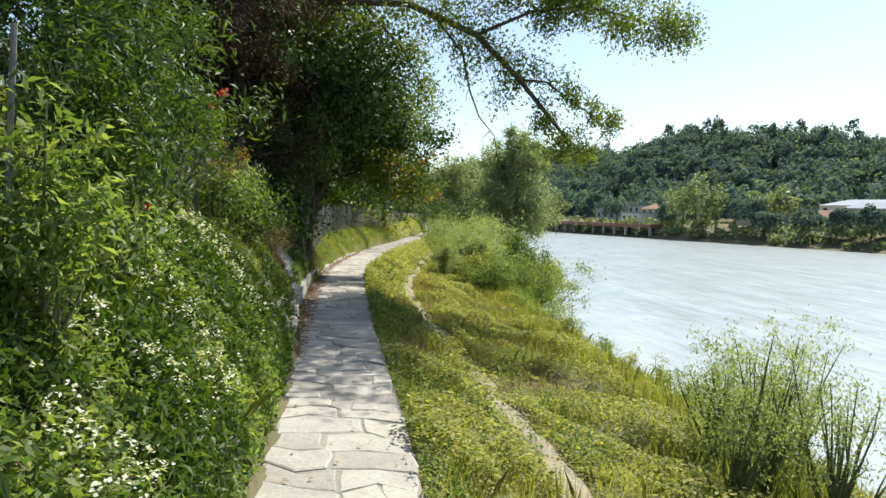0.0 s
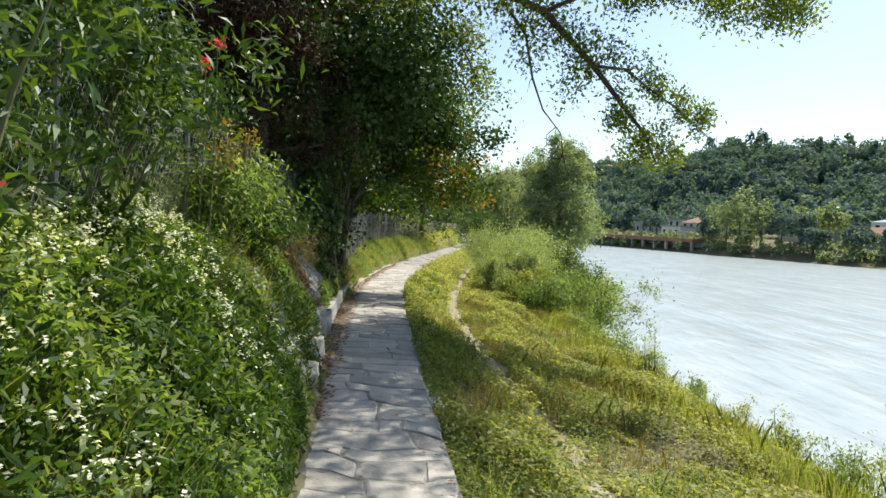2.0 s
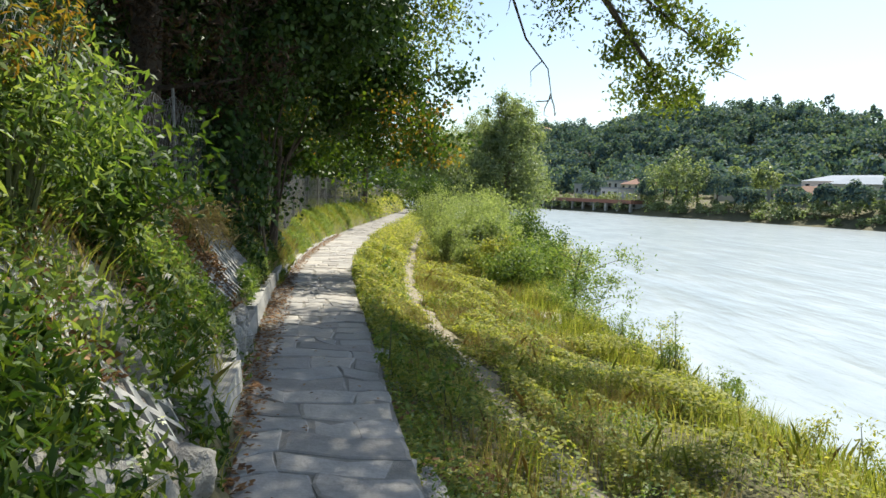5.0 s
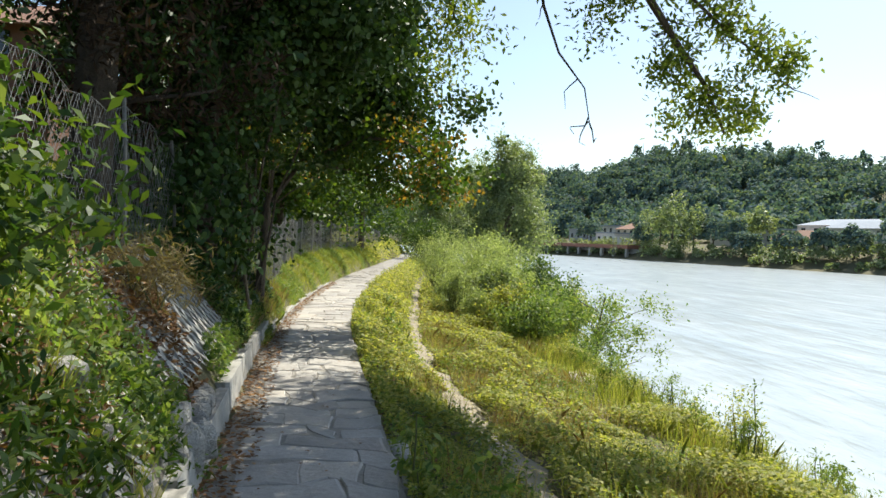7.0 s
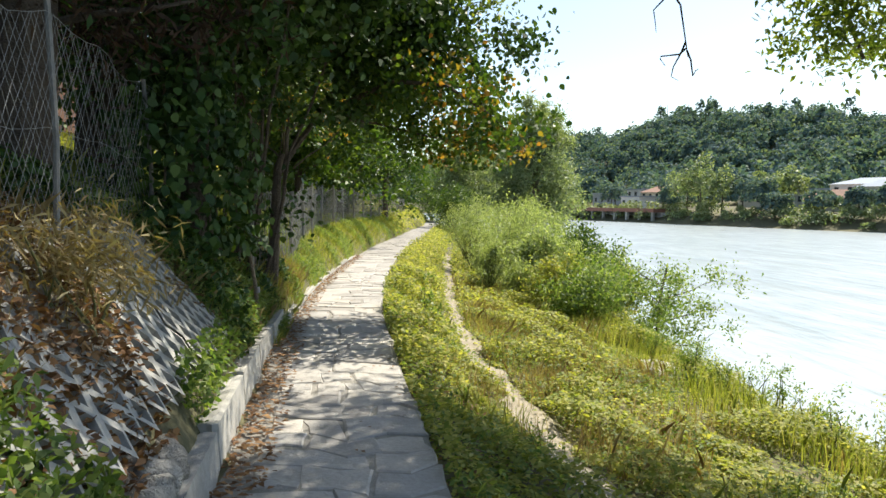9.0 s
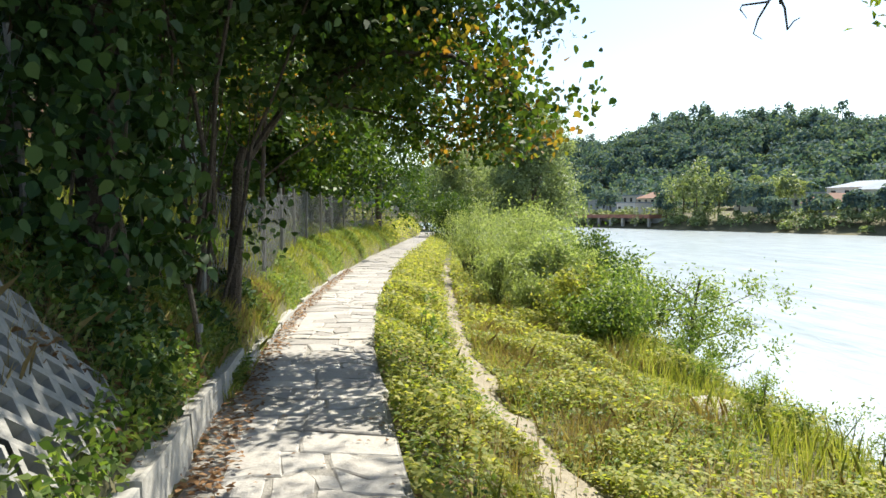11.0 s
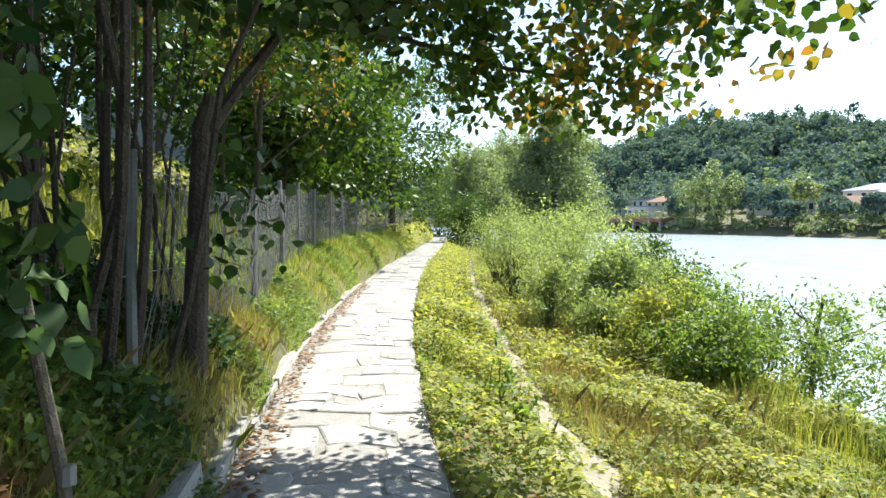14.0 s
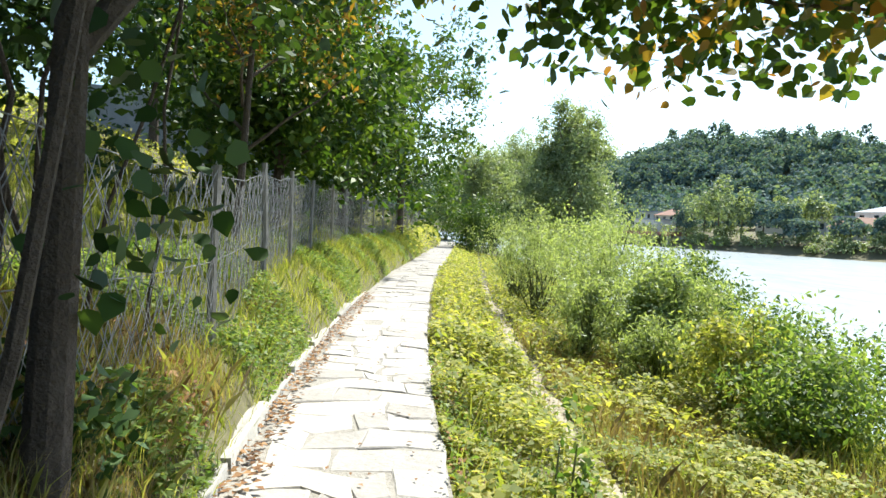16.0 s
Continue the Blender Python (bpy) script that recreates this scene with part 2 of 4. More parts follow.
def leaves(pts, size, aspect=0.5, up=0.4, hang=0.0, out=None, corners=4, fold=0.12):
    """Corners of leaves at the points: size long, aspect wide; up: how far they face the sky; hang: how far their tips droop."""
    n = len(pts)
    size = np.asarray(size, float) * rng.uniform(0.65, 1.3, n)
    nor = rng.normal(size=(n, 3)) * (1 - up)
    nor[:, 2] += up * 1.6
    if out is not None:
        nor += out * 0.9
    nor = unit(nor)
    ax = rng.normal(size=(n, 3))
    ax[:, 2] -= hang * 2.2
    ax = unit(ax - nor * np.sum(ax * nor, axis=1, keepdims=True))
    side = np.cross(nor, ax)
    L, W = size[:, None], (size * aspect)[:, None] * 0.5
    if corners == 4:
        v = (-ax * L * 0.5, side * W + nor * L * fold - ax * L * 0.08, ax * L * 0.5, -side * W + nor * L * fold - ax * L * 0.08)
    else:
        v = (-ax * L * 0.42, -ax * L * 0.3 + side * W * 0.85, ax * L * 0.08 + side * W, ax * L * 0.55 - nor * L * fold, ax * L * 0.08 - side * W, -ax * L * 0.3 - side * W * 0.85)
    return np.stack([pts + q for q in v], axis=1)


def blades(roots, height, width, lean=0.35):
    """Grass: each blade a bent strip of one quad with a narrow tip."""
    n = len(roots)
    h = np.asarray(height, float) * rng.uniform(0.6, 1.25, n)
    a = rng.uniform(0, 2 * np.pi, n)
    flat = np.stack([np.cos(a), np.sin(a), np.zeros(n)], axis=1)
    b = rng.uniform(0, 2 * np.pi, n)
    bend = np.stack([np.cos(b), np.sin(b), np.zeros(n)], axis=1) * (h * lean * rng.uniform(0.2, 1.4, n))[:, None]
    w = (width * rng.uniform(0.7, 1.3, n))[:, None]
    upv = np.stack([np.zeros(n), np.zeros(n), h], axis=1)
    v = (roots - flat * w * 0.5, roots + flat * w * 0.5, roots + upv * 0.6 + bend * 0.35 + flat * w * 0.4, roots + upv + bend, roots + upv * 0.6 + bend * 0.35 - flat * w * 0.4)
    return np.stack(v, axis=1)


def clumps(centre, radii, n_clump, n_leaf, spread, shell=0.55, seed=0):
    """Points of a crown: clumps spread through an ellipsoid, thicker towards its outside. Also gives the outward ways."""
    r = np.random.default_rng(seed)
    v = unit(r.normal(size=(n_clump, 3)))
    rad = r.uniform(shell, 1.08, (n_clump, 1)) ** 0.8
    ph = r.uniform(0, 6.3, 3)
    lump = 1 + 0.2 * np.sin(v[:, 0] * 4 + ph[0]) + 0.16 * np.sin(v[:, 1] * 5 + ph[1]) + 0.14 * np.sin(v[:, 2] * 6 + ph[2]) + r.normal(size=n_clump) * 0.07
    c = v * rad * lump[:, None] * np.array(radii)
    pts = c[r.integers(0, n_clump, n_leaf)] + r.normal(size=(n_leaf, 3)) * spread * r.uniform(0.5, 1.3, (n_leaf, 1))
    return pts + np.array(centre), unit(pts / np.array(radii)), c + np.array(centre)


def tube(path, r0, r1, sides=6):
    """Corners and faces of a tapered stem along a path."""
    path = [Vector(p) for p in path]
    verts, faces = [], []
    n = len(path)
    for i, p in enumerate(path):
        t = (path[min(i + 1, n - 1)] - path[max(i - 1, 0)]).normalized()
        a = t.orthogonal().normalized() if i == 0 else (a - t * a.dot(t)).normalized()
        b = t.cross(a)
        r = r0 + (r1 - r0) * i / (n - 1)
        for k in range(sides):
            q = 2 * math.pi * k / sides
            verts.append(tuple(p + (a * math.cos(q) + b * math.sin(q)) * r))
    for i in range(n - 1):
        for k in range(sides):
            k2 = (k + 1) % sides
            faces.append((i * sides + k, i * sides + k2, (i + 1) * sides + k2, (i + 1) * sides + k))
    faces.append(tuple(range(sides))[::-1])
    faces.append(tuple((n - 1) * sides + k for k in range(sides)))
    return verts, faces


def joined(tubes):
    V, F = [], []
    for v, f in tubes:
        o = len(V)
        V += v
        F += [tuple(i + o for i in q) for q in f]
    return V, F


def wander(a, b, n, amount, seed):
    """A crooked way from a to b."""
    r = random.Random(seed)
    a, b = Vector(a), Vector(b)
    pts = []
    off = Vector((0, 0, 0))
    for i in range(n + 1):
        f = i / n
        if 0 < i < n:
            off += Vector((r.gauss(0, 1), r.gauss(0, 1), r.gauss(0, 0.6))) * amount / n ** 0.5
        pts.append(a.lerp(b, f) + off * (1 - abs(2 * f - 1)) if n > 2 else a.lerp(b, f))
    return pts


def local(ob, pts):
    return np.asarray(pts) - np.array(ob.location)


def shrub(name, x, y, r, h, leaf, material, label, category="shrub", group="", n=3500, nclump=60, aspect=0.45, hang=0.0, up=0.3, stems=9, seed=1, lift=0.1, spread=0.16, z=None, shell=0.3, corners=4, stem_mat=None):
    """A bush: stems from one root, and a crown of leaves about their ends."""
    z0 = float(ground_z(x, y)) if z is None else z
    ob = thing(name, x, y, z0, label, category, group)
    rad = (r, r, h * (1 - lift) / 2)
    pts, out, cs = clumps((0, 0, h * (lift + (1 - lift) / 2)), rad, nclump, n, spread * r / 1.0, shell, seed)
    pts[:, 2] = np.maximum(pts[:, 2], 0.03)
    fast_mesh("crown", leaves(pts, leaf, aspect, up, hang, out * 0.4, corners), corners, material, ob)
    rr = random.Random(seed)
    for i in range(stems):
        c = cs[rr.randrange(len(cs))]
        v, f = tube(wander((rr.gauss(0, 0.05), rr.gauss(0, 0.05), -0.08), tuple(c * np.array((0.9, 0.9, 1.0))), 4, 0.12 * r, seed * 31 + i), 0.008 + 0.008 * h, 0.004, 5)
        obj_from("stem", v, f, stem_mat or M_STEM, ob)
    return ob


# ---- ground, water ----
def axis_of(*runs):
    return np.unique(np.concatenate([np.asarray(r, float) for r in runs]))


gx = axis_of((-3000, -1200, -600, -300, -150, -90, -60, -40, -28, -20, -15), np.arange(-12, 8, 0.13), np.arange(8, 60, 4), np.arange(60, 720, 9), (800, 1000, 1500, 3000))
gy = axis_of((-3000, -1200, -500, -250, -120, -60, -30, -15, -9), np.arange(-6, 56, 0.17), np.arange(56, 110, 3), np.arange(110, 900, 9), (1000, 1400, 2000, 3000))
GX, GY = np.meshgrid(gx, gy)
GZ = ground_z(GX, GY)
nx, ny = len(gx), len(gy)
ii = (np.arange(ny - 1)[:, None] * nx + np.arange(nx - 1)[None, :]).ravel()
ground = obj_from("ground", np.stack([GX.ravel(), GY.ravel(), GZ.ravel()], 1).tolist(), np.stack([ii, ii + 1, ii + nx + 1, ii + nx], 1).tolist(), M_GROUND, smooth_shade=True)
tagged(ground, "brown soil of the riverbank slope and far shore", "ground", kind="structure")
water = obj_from("water", [(-3000, -3000, WATER_Z), (3000, -3000, WATER_Z), (3000, 3000, WATER_Z), (-3000, 3000, WATER_Z)], [(0, 1, 2, 3)], M_WATER)
tagged(water, "wide milky pale river with small ripples", "river", kind="structure")


def trail_d(y):
    """How far the middle of the trodden trail runs from the path's edge."""
    return np.interp(y, (0, 6, 10, 13, 16, 20, 23, 28, 40), (1.6, 1.62, 1.56, 1.42, 1.4, 1.32, 1.3, 1.48, 1.4)) + 0.035 * (np.sin(np.asarray(y) * 1.9) + 0.6 * np.sin(np.asarray(y) * 4.3 + 1))


def trail_half(y):
    return np.interp(y, (0, 8, 13, 15, 18, 22, 28, 40), (0.15, 0.16, 0.18, 0.26, 0.22, 0.19, 0.17, 0.12)) * (1 + 0.3 * np.sin(np.asarray(y) * 3.1) + 0.2 * np.sin(np.asarray(y) * 7.3 + 2))


def strip(name, middle, half_width, y0, y1, lift, material, label, category, m=5):
    """A band of ground that follows the path; middle and half_width are ways of y, to the right of its edge."""
    ys = np.arange(y0, y1, 0.2)
    V, F = [], []
    for i, y in enumerate(ys):
        mid, half = float(middle(y)), float(half_width(y))
        for k in range(m):
            x = float(edge(y)) + mid + half * (2 * k / (m - 1) - 1)
            crown = lift if 0 < k < m - 1 else -0.03
            V.append((x, y, float(ground_z(x, y)) + crown))
        if i:
            o = i * m
            F += [(o - m + k, o - m + k + 1, o + k + 1, o + k) for k in range(m - 1)]
    return tagged(obj_from(name, V, F, material, smooth_shade=True), label, category, kind="structure")


strip("trail", trail_d, lambda y: trail_half(y) * 1.3, 0, 40, 0.02, M_TRAIL, "narrow trodden earth trail through the grass", "path")
strip("bank_face", lambda y: -PATH_W - gutter(y) - 0.62, lambda y: 0.5 * smooth(7.2, 8.8, y) * smooth(13.6, 12.4, y) + 0.02, 7.3, 13.4, 0.045, M_RUBBLE, "pale stony earth of the steep bank", "bank", 11)

# the bed of the paved path
ys = np.arange(-8, 76, 0.4)
V, F = [], []
for i, y in enumerate(ys):
    xr, zp = float(edge(y)), float(path_z(y))
    V += [(xr - PATH_W - 0.3, y, zp - 0.25), (xr - PATH_W - 0.3, y, zp - 0.009), (xr + 0.005, y, zp - 0.009), (xr + 0.02, y, zp - 0.3)]
    if i:
        o = 4 * i
        F += [(o - 4 + k, o - 3 + k, o + 1 + k, o + k) for k in range(3)]
paved_path = tagged(obj_from("paved_path", V, F, M_JOINT), "narrow footpath of pale irregular flagstones", "path", kind="structure")

# ---- ground plants ----
def scatter(n, y0, y1, d0, d1, seed, power=1.0):
    """Places on the ground between y0 and y1, d0 to d1 from the path's right edge; power above 1 crowds them towards y0."""
    r = np.random.default_rng(seed)
    y = y0 + (y1 - y0) * r.uniform(0, 1, n) ** power
    d = r.uniform(d0, d1, n)
    x = edge(y) + d
    return np.stack([x, y, ground_z(x, y)], 1), d


def patchy(p, scale, seed, keep):
    """Keeps the places where a broad pattern is high."""
    a = np.sin(p[:, 0] * scale + seed) + np.sin(p[:, 1] * scale * 0.83 + seed * 2.1) + np.sin((p[:, 0] + p[:, 1]) * scale * 1.7 + seed * 0.7) + np.sin((p[:, 0] - p[:, 1]) * scale * 2.3 + seed)
    return a > keep


def off_trail(p, d):
    """True where plants grow: off the trodden line, with a few that stray onto it."""
    far_off = np.abs(d - trail_d(p[:, 1])) > trail_half(p[:, 1]) + rng.normal(size=len(d)) * 0.04
    return far_off | (rng.uniform(size=len(d)) < 0.035)


def stuff(name, verts, nper, material, label, category):
    return tagged(fast_mesh(name, verts, nper, material), label, category, kind="stuff")


# low leafy cover on the river side
p, d = scatter(250000, 2.5, 26, 0.02, 5.6, 11, 1.3)
k = off_trail(p, d) & (patchy(p, 1.1, 3, -1.1) | (rng.uniform(size=len(p)) < 0.2))
p = p[k]
h = 0.12 + 0.16 * np.clip(np.sin(p[:, 0] * 2.9 + 1) + np.sin(p[:, 1] * 2.3) + np.sin((p[:, 0] + p[:, 1]) * 4.7), -1, 2)
p[:, 2] += rng.uniform(0.0, 1, len(p)) ** 0.6 * np.maximum(h, 0.05)
stuff("ground_cover", leaves(p, 0.045 + 0.0011 * p[:, 1], 0.62, 0.66), 4, M_COVER, "low yellow-green leafy ground cover on the riverbank", "ground cover")
p, d = scatter(90000, 2.5, 24, 0.0, 5.6, 12, 1.3)
p = p[off_trail(p, d) & (patchy(p, 1.4, 8, 0.0) | (d < 0.4))]
p[:, 2] += rng.uniform(0, 0.26, len(p))
stuff("weeds", leaves(p, 0.05, 0.42, 0.55), 4, M_WEED, "darker green weeds among the ground cover", "weeds")
p, d = scatter(60000, 24, 62, 0.05, 6, 13)
p = p[off_trail(p, d)]
p[:, 2] += rng.uniform(0, 0.3, len(p))
stuff("far_ground_cover", leaves(p, 0.1, 0.5, 0.6), 4, M_COVER, "yellow-green low plants further along the bank", "ground cover")

# grass
p, d = scatter(20000, 2.5, 34, 0.05, 5.9, 14, 1.25)
p = p[off_trail(p, d) & patchy(p, 0.9, 5, 0.0)]
stuff("grass", blades(p, 0.34, 0.008), 5, M_GRASS, "long thin yellow-green grass on the riverbank", "grass")
p, d = scatter(9000, 5, 32, 3.9, 6.0, 15, 1.2)
stuff("bank_grass", blades(p, 0.42, 0.008, 0.35), 5, M_GRASS, "tall green grass on the bank's edge above the water", "grass")
p, d = scatter(20000, 3, 30, 0.3, 4.5, 16)
p = p[off_trail(p, d) & patchy(p, 1.2, 1.7, 0.9)]
stuff("dry_grass", blades(p, 0.3, 0.006), 5, M_DRY, "straw-coloured dry grass in patches", "grass")

p, d = scatter(26000, 44, 82, -9, -1.1, 36)
p[:, 2] += rng.uniform(0, 0.5, len(p))
stuff("far_verge", leaves(p, 0.14, 0.5, 0.6), 4, M_COVER, "green plants where the path bends away", "plants")

for i, (n, ya, yb, da, db) in enumerate(((30000, -8, 60, 5.2, 6.9), (30000, -10, 2.7, 0.02, 5.8), (24000, -10, 1.2, -5.5, -1.15))):
    p, d = scatter(n, ya, yb, da, db, 200 + i)
    p = p[p[:, 2] > WATER_Z + 0.1]
    p[:, 2] += rng.uniform(0, 0.28, len(p))
    stuff("bank_cover", leaves(p, 0.075, 0.5, 0.4), 4, M_COVER, "green low plants covering the river bank", "ground cover")

p, d = scatter(20000, 12, 30, 1.5, 4.6, 210)
p = p[off_trail(p, d) & patchy(p, 0.9, 2.4, 0.2)]
stuff("straw_grass", blades(p, 0.3, 0.005, 0.6), 5, M_DRY, "pale straw grass mixed into the bank plants", "grass")

# the slope between the path and the fence
p, d = scatter(24000, 17.2, 50, -2.6, -1.2, 17, 1.3)
stuff("verge_grass", blades(p, 0.2, 0.007, 0.6), 5, M_GRASS, "bright green grass on the slope below the fence", "grass")
p, d = scatter(110000, 17.6, 48, -2.6, -1.2, 18, 1.5)
p = p[patchy(p, 1.3, 4, -0.6)]
p[:, 2] += rng.uniform(0, 0.2, len(p))
stuff("verge_leaves", leaves(p, 0.052, 0.5, 0.65), 4, M_WEED, "leafy green plants on the slope below the fence", "ground cover")
p, d = scatter(9000, 16.5, 24, -2.2, -1.3, 19)
p = p[patchy(p, 1.2, 9, -0.3)]
stuff("verge_dry_grass", blades(p, 0.18, 0.0035, 0.7), 5, M_DRY, "dry brown grass tufts above the kerb", "grass")

# the steep bank on the house side
p, d = scatter(125000, 0.5, 12.3, -3.4, -1.1, 20)
e = -d - PATH_W
p = p[(patchy(p, 1.3, 2, -1.9) | (p[:, 1] < 8.3)) & ~((p[:, 1] > 8.3) & (e < 1.15) & (patchy(p, 2.1, 4, -0.3) | (rng.uniform(size=len(p)) < 0.55)))]
p[:, 2] += rng.uniform(0, 1, len(p)) * 0.28
k = patchy(p, 2.3, 6.1, 0.1)
stuff("bank_leaves", leaves(p[~k], 0.06, 0.4, 0.4), 4, M_WEED, "dense green leafy plants hanging on the steep bank", "weeds")
q = p[k] + np.array((0, 0, 0.05))
stuff("bank_herbs", leaves(q, 0.085, 0.26, 0.25, 0.4), 4, M_MID, "darker narrow-leaved herbs on the steep bank", "weeds")
p, d = scatter(5000, 2, 11.3, -3.0, -1.12, 21)
p = p[patchy(p, 1.6, 7, 0.0)]
stuff("bank_blades", blades(p, 0.3, 0.007, 0.8), 5, M_GRASS, "arching grass on the steep bank", "grass")
p, d = scatter(9000, 7.0, 15.8, -3.6, -1.75, 22)
p = p[patchy(p, 1.6, 12, -0.2)]
stuff("bank_dry_grass", blades(p, 0.2, 0.0035, 0.9), 5, M_DRY, "dead straw and twigs on top of the steep bank", "grass")
p, d = scatter(26000, 0, 34, -11, -2.6, 23)
stuff("garden_grass", blades(p, 0.38, 0.013, 0.5), 5, M_GRASS, "rough grass of the garden slope behind the fence", "grass")
p, d = scatter(25000, 8, 60, -24, -5, 24)
p[:, 2] += rng.uniform(0, 0.4, len(p))
stuff("garden_plants", leaves(p, 0.16, 0.5, 0.4), 4, M_COVER, "leafy plants on the garden slope", "plants")

p, d = scatter(60000, 10.8, 21.0, -3.6, -1.36, 29)
e = -d - PATH_W - 0.2
p = p[((e > 1.0) | (e < 0.28) | (p[:, 1] < 12.0) | (p[:, 1] > 15.3)) & patchy(p, 1.2, 5, 0.2)]
p[:, 2] += rng.uniform(0, 0.25, len(p))
stuff("slope_leaves", leaves(p, 0.06, 0.5, 0.3), 4, M_WEED, "green leaves and creepers on the slope", "weeds")
p, d = scatter(4500, 12.0, 18.5, -3.4, -1.42, 30)
e = -d - PATH_W - 0.2
p = p[((e > 0.95) | (p[:, 1] > 15.3)) & patchy(p, 1.4, 8, -0.6)]
p2, d2 = scatter(5000, 15.3, 21.5, -2.2, -1.3, 35)
stuff("tangled_grass", blades(p2, 0.2, 0.0035, 0.8), 5, M_DRY, "tangled brown grass and stalks above the kerb", "grass")
stuff("slope_dry_grass", blades(p, 0.22, 0.004, 0.9), 5, M_DRY, "dead brown grass on the slope", "grass")

# dead leaves and dark creepers on the shaded slope
p, d = scatter(12000, 12.5, 21.0, -3.3, -1.3, 37)
p = p[patchy(p, 1.5, 2.6, -0.8)]
p[:, 2] += rng.uniform(0.01, 0.12, len(p))
stuff("slope_litter", leaves(p, 0.06, 0.6, 0.6), 4, M_LITTER, "dead brown leaves lying on the shaded slope", "leaves")
p, d = scatter(26000, 12.5, 20.0, -3.4, -1.35, 38)
p = p[patchy(p, 1.7, 5.2, -0.5) & ((p[:, 1] > 15.4) | (p[:, 0] < edge(p[:, 1]) - 2.45))]
p[:, 2] += rng.uniform(0.02, 0.35, len(p))
stuff("creepers", leaves(p, 0.075, 0.6, 0.35, 0.3), 4, M_DARK, "dark green creepers over the shaded slope", "climber")
p, d = scatter(9000, 7.5, 13.5, -2.7, -1.4, 39)
p = p[patchy(p, 1.9, 1.1, -0.2)]
p[:, 2] += rng.uniform(0.03, 0.14, len(p))
stuff("bank_litter", leaves(p, 0.055, 0.6, 0.5), 4, M_LITTER, "brown withered leaves on the stony bank", "leaves")

# white flowers in the bank
p, d = scatter(1900, 1.5, 8.8, -2.7, -1.25, 25)
p = p[patchy(p, 2.2, 3, 0.0) | ((p[:, 1] > 5.2) & (p[:, 1] < 7.2) & (d < -1.9))]
p[:, 2] += rng.uniform(0.22, 0.38, len(p))
p = (p[:, None, :] + rng.normal(size=(len(p), 7, 3)) * 0.014).reshape(-1, 3)
stuff("white_flowers", leaves(p, 0.024, 0.7, 0.6), 4, M_FLOWER, "small white flowers among the bank plants", "flowers")

# fallen leaves along both edges of the path
p, d = scatter(5200, 8.5, 30, -1.36, -0.96, 26, 1.2)
p = p[(rng.uniform(size=len(p)) < np.clip(-(p[:, 0] - edge(p[:, 1])) * 3.2 - 2.75, 0.05, 1))]
p[:, 2] = path_z(p[:, 1]) + 0.012 + rng.uniform(0, 0.03, len(p))
stuff("fallen_leaves", leaves(p, 0.055, 0.6, 0.8), 4, M_LITTER, "brown dry leaves fallen along the kerb", "leaves")
p, d = scatter(2600, 7, 24, 0.02, 0.75, 27)
p = p[patchy(p, 1.7, 6, 0.1)]
p[:, 2] += rng.uniform(0.05, 0.16, len(p))
stuff("leaf_litter", leaves(p, 0.05, 0.6, 0.7), 4, M_LITTER, "brown leaves caught in the grass by the path", "leaves")
p, d = scatter(170, 4, 26, -1.05, -0.02, 28)
p[:, 2] = path_z(p[:, 1]) + 0.014
stuff("path_leaves", leaves(p, 0.04, 0.6, 0.9), 4, M_LITTER, "a few dry leaves lying on the stones", "leaves")

# ---- kerb, rocks, lattice blocks ----
def stone_mesh(name, material, sx, sy, sz, seed, cuts=2, amount=0.2):
    """A rough boulder or block: a box, cut finer, rounded and knocked about."""
    r = random.Random(seed)
    bm = bmesh.new()
    bmesh.ops.create_cube(bm, size=1)
    bmesh.ops.subdivide_edges(bm, edges=bm.edges[:], cuts=cuts, use_grid_fill=True)
    off = Vector((r.uniform(0, 50), r.uniform(0, 50), r.uniform(0, 50)))
    for v in bm.verts:
        q = v.co.copy()
        ball = q.normalized() * 0.6
        q = q.lerp(ball, amount)
        q += noise.noise_vector(q * 2.2 + off) * amount * 0.45
        v.co = Vector((q.x * sx, q.y * sy, q.z * sz))
    me = bpy.data.meshes.new(name)
    bm.to_mesh(me)
    bm.free()
    me.materials.append(material)
    if amount > 0.3:
        me.shade_smooth()
    return me


y = 10.2
i = 0
kerb_meshes = [stone_mesh("kerb_stone", M_CONC, 0.14, 1.15, 0.42, 40 + q, 3, 0.07) for q in range(4)]
while y < 30:
    ym = y + 0.58
    x = float(edge(ym)) - PATH_W - float(gutter(ym)) - 0.1
    ob = new("kerb_stone", kerb_meshes[i % 4])
    yaw = math.degrees(math.atan2(-(float(edge(ym + 0.5)) - float(edge(ym - 0.5))), 1))
    ob.matrix_world = pose(x, ym, float(path_z(ym)) + 0.05 - 0.2 * float(smooth(16.5, 20, ym)) + 0.025 * math.sin(i * 2.3), 1.5 * math.sin(i), -4, yaw)
    tagged(ob, "pale weathered concrete kerb block beside the path", "kerb", "kerb blocks along the path")
    y += 1.17
    i += 1

rr = random.Random(5)
rock_meshes = [stone_mesh("rock", M_ROCK, 1, 1, 1, 70 + q, 5, 0.46) for q in range(6)]


def rock(x, y, z, sx, sy, sz, turn, label, group=""):
    ob = new("rock", rock_meshes[rr.randrange(6)])
    ob.matrix_world = pose(x, y, z, rr.uniform(-15, 15), rr.uniform(-15, 15), turn) @ Matrix.Diagonal((sx, sy, sz, 1))
    return tagged(ob, label, "rock", group)


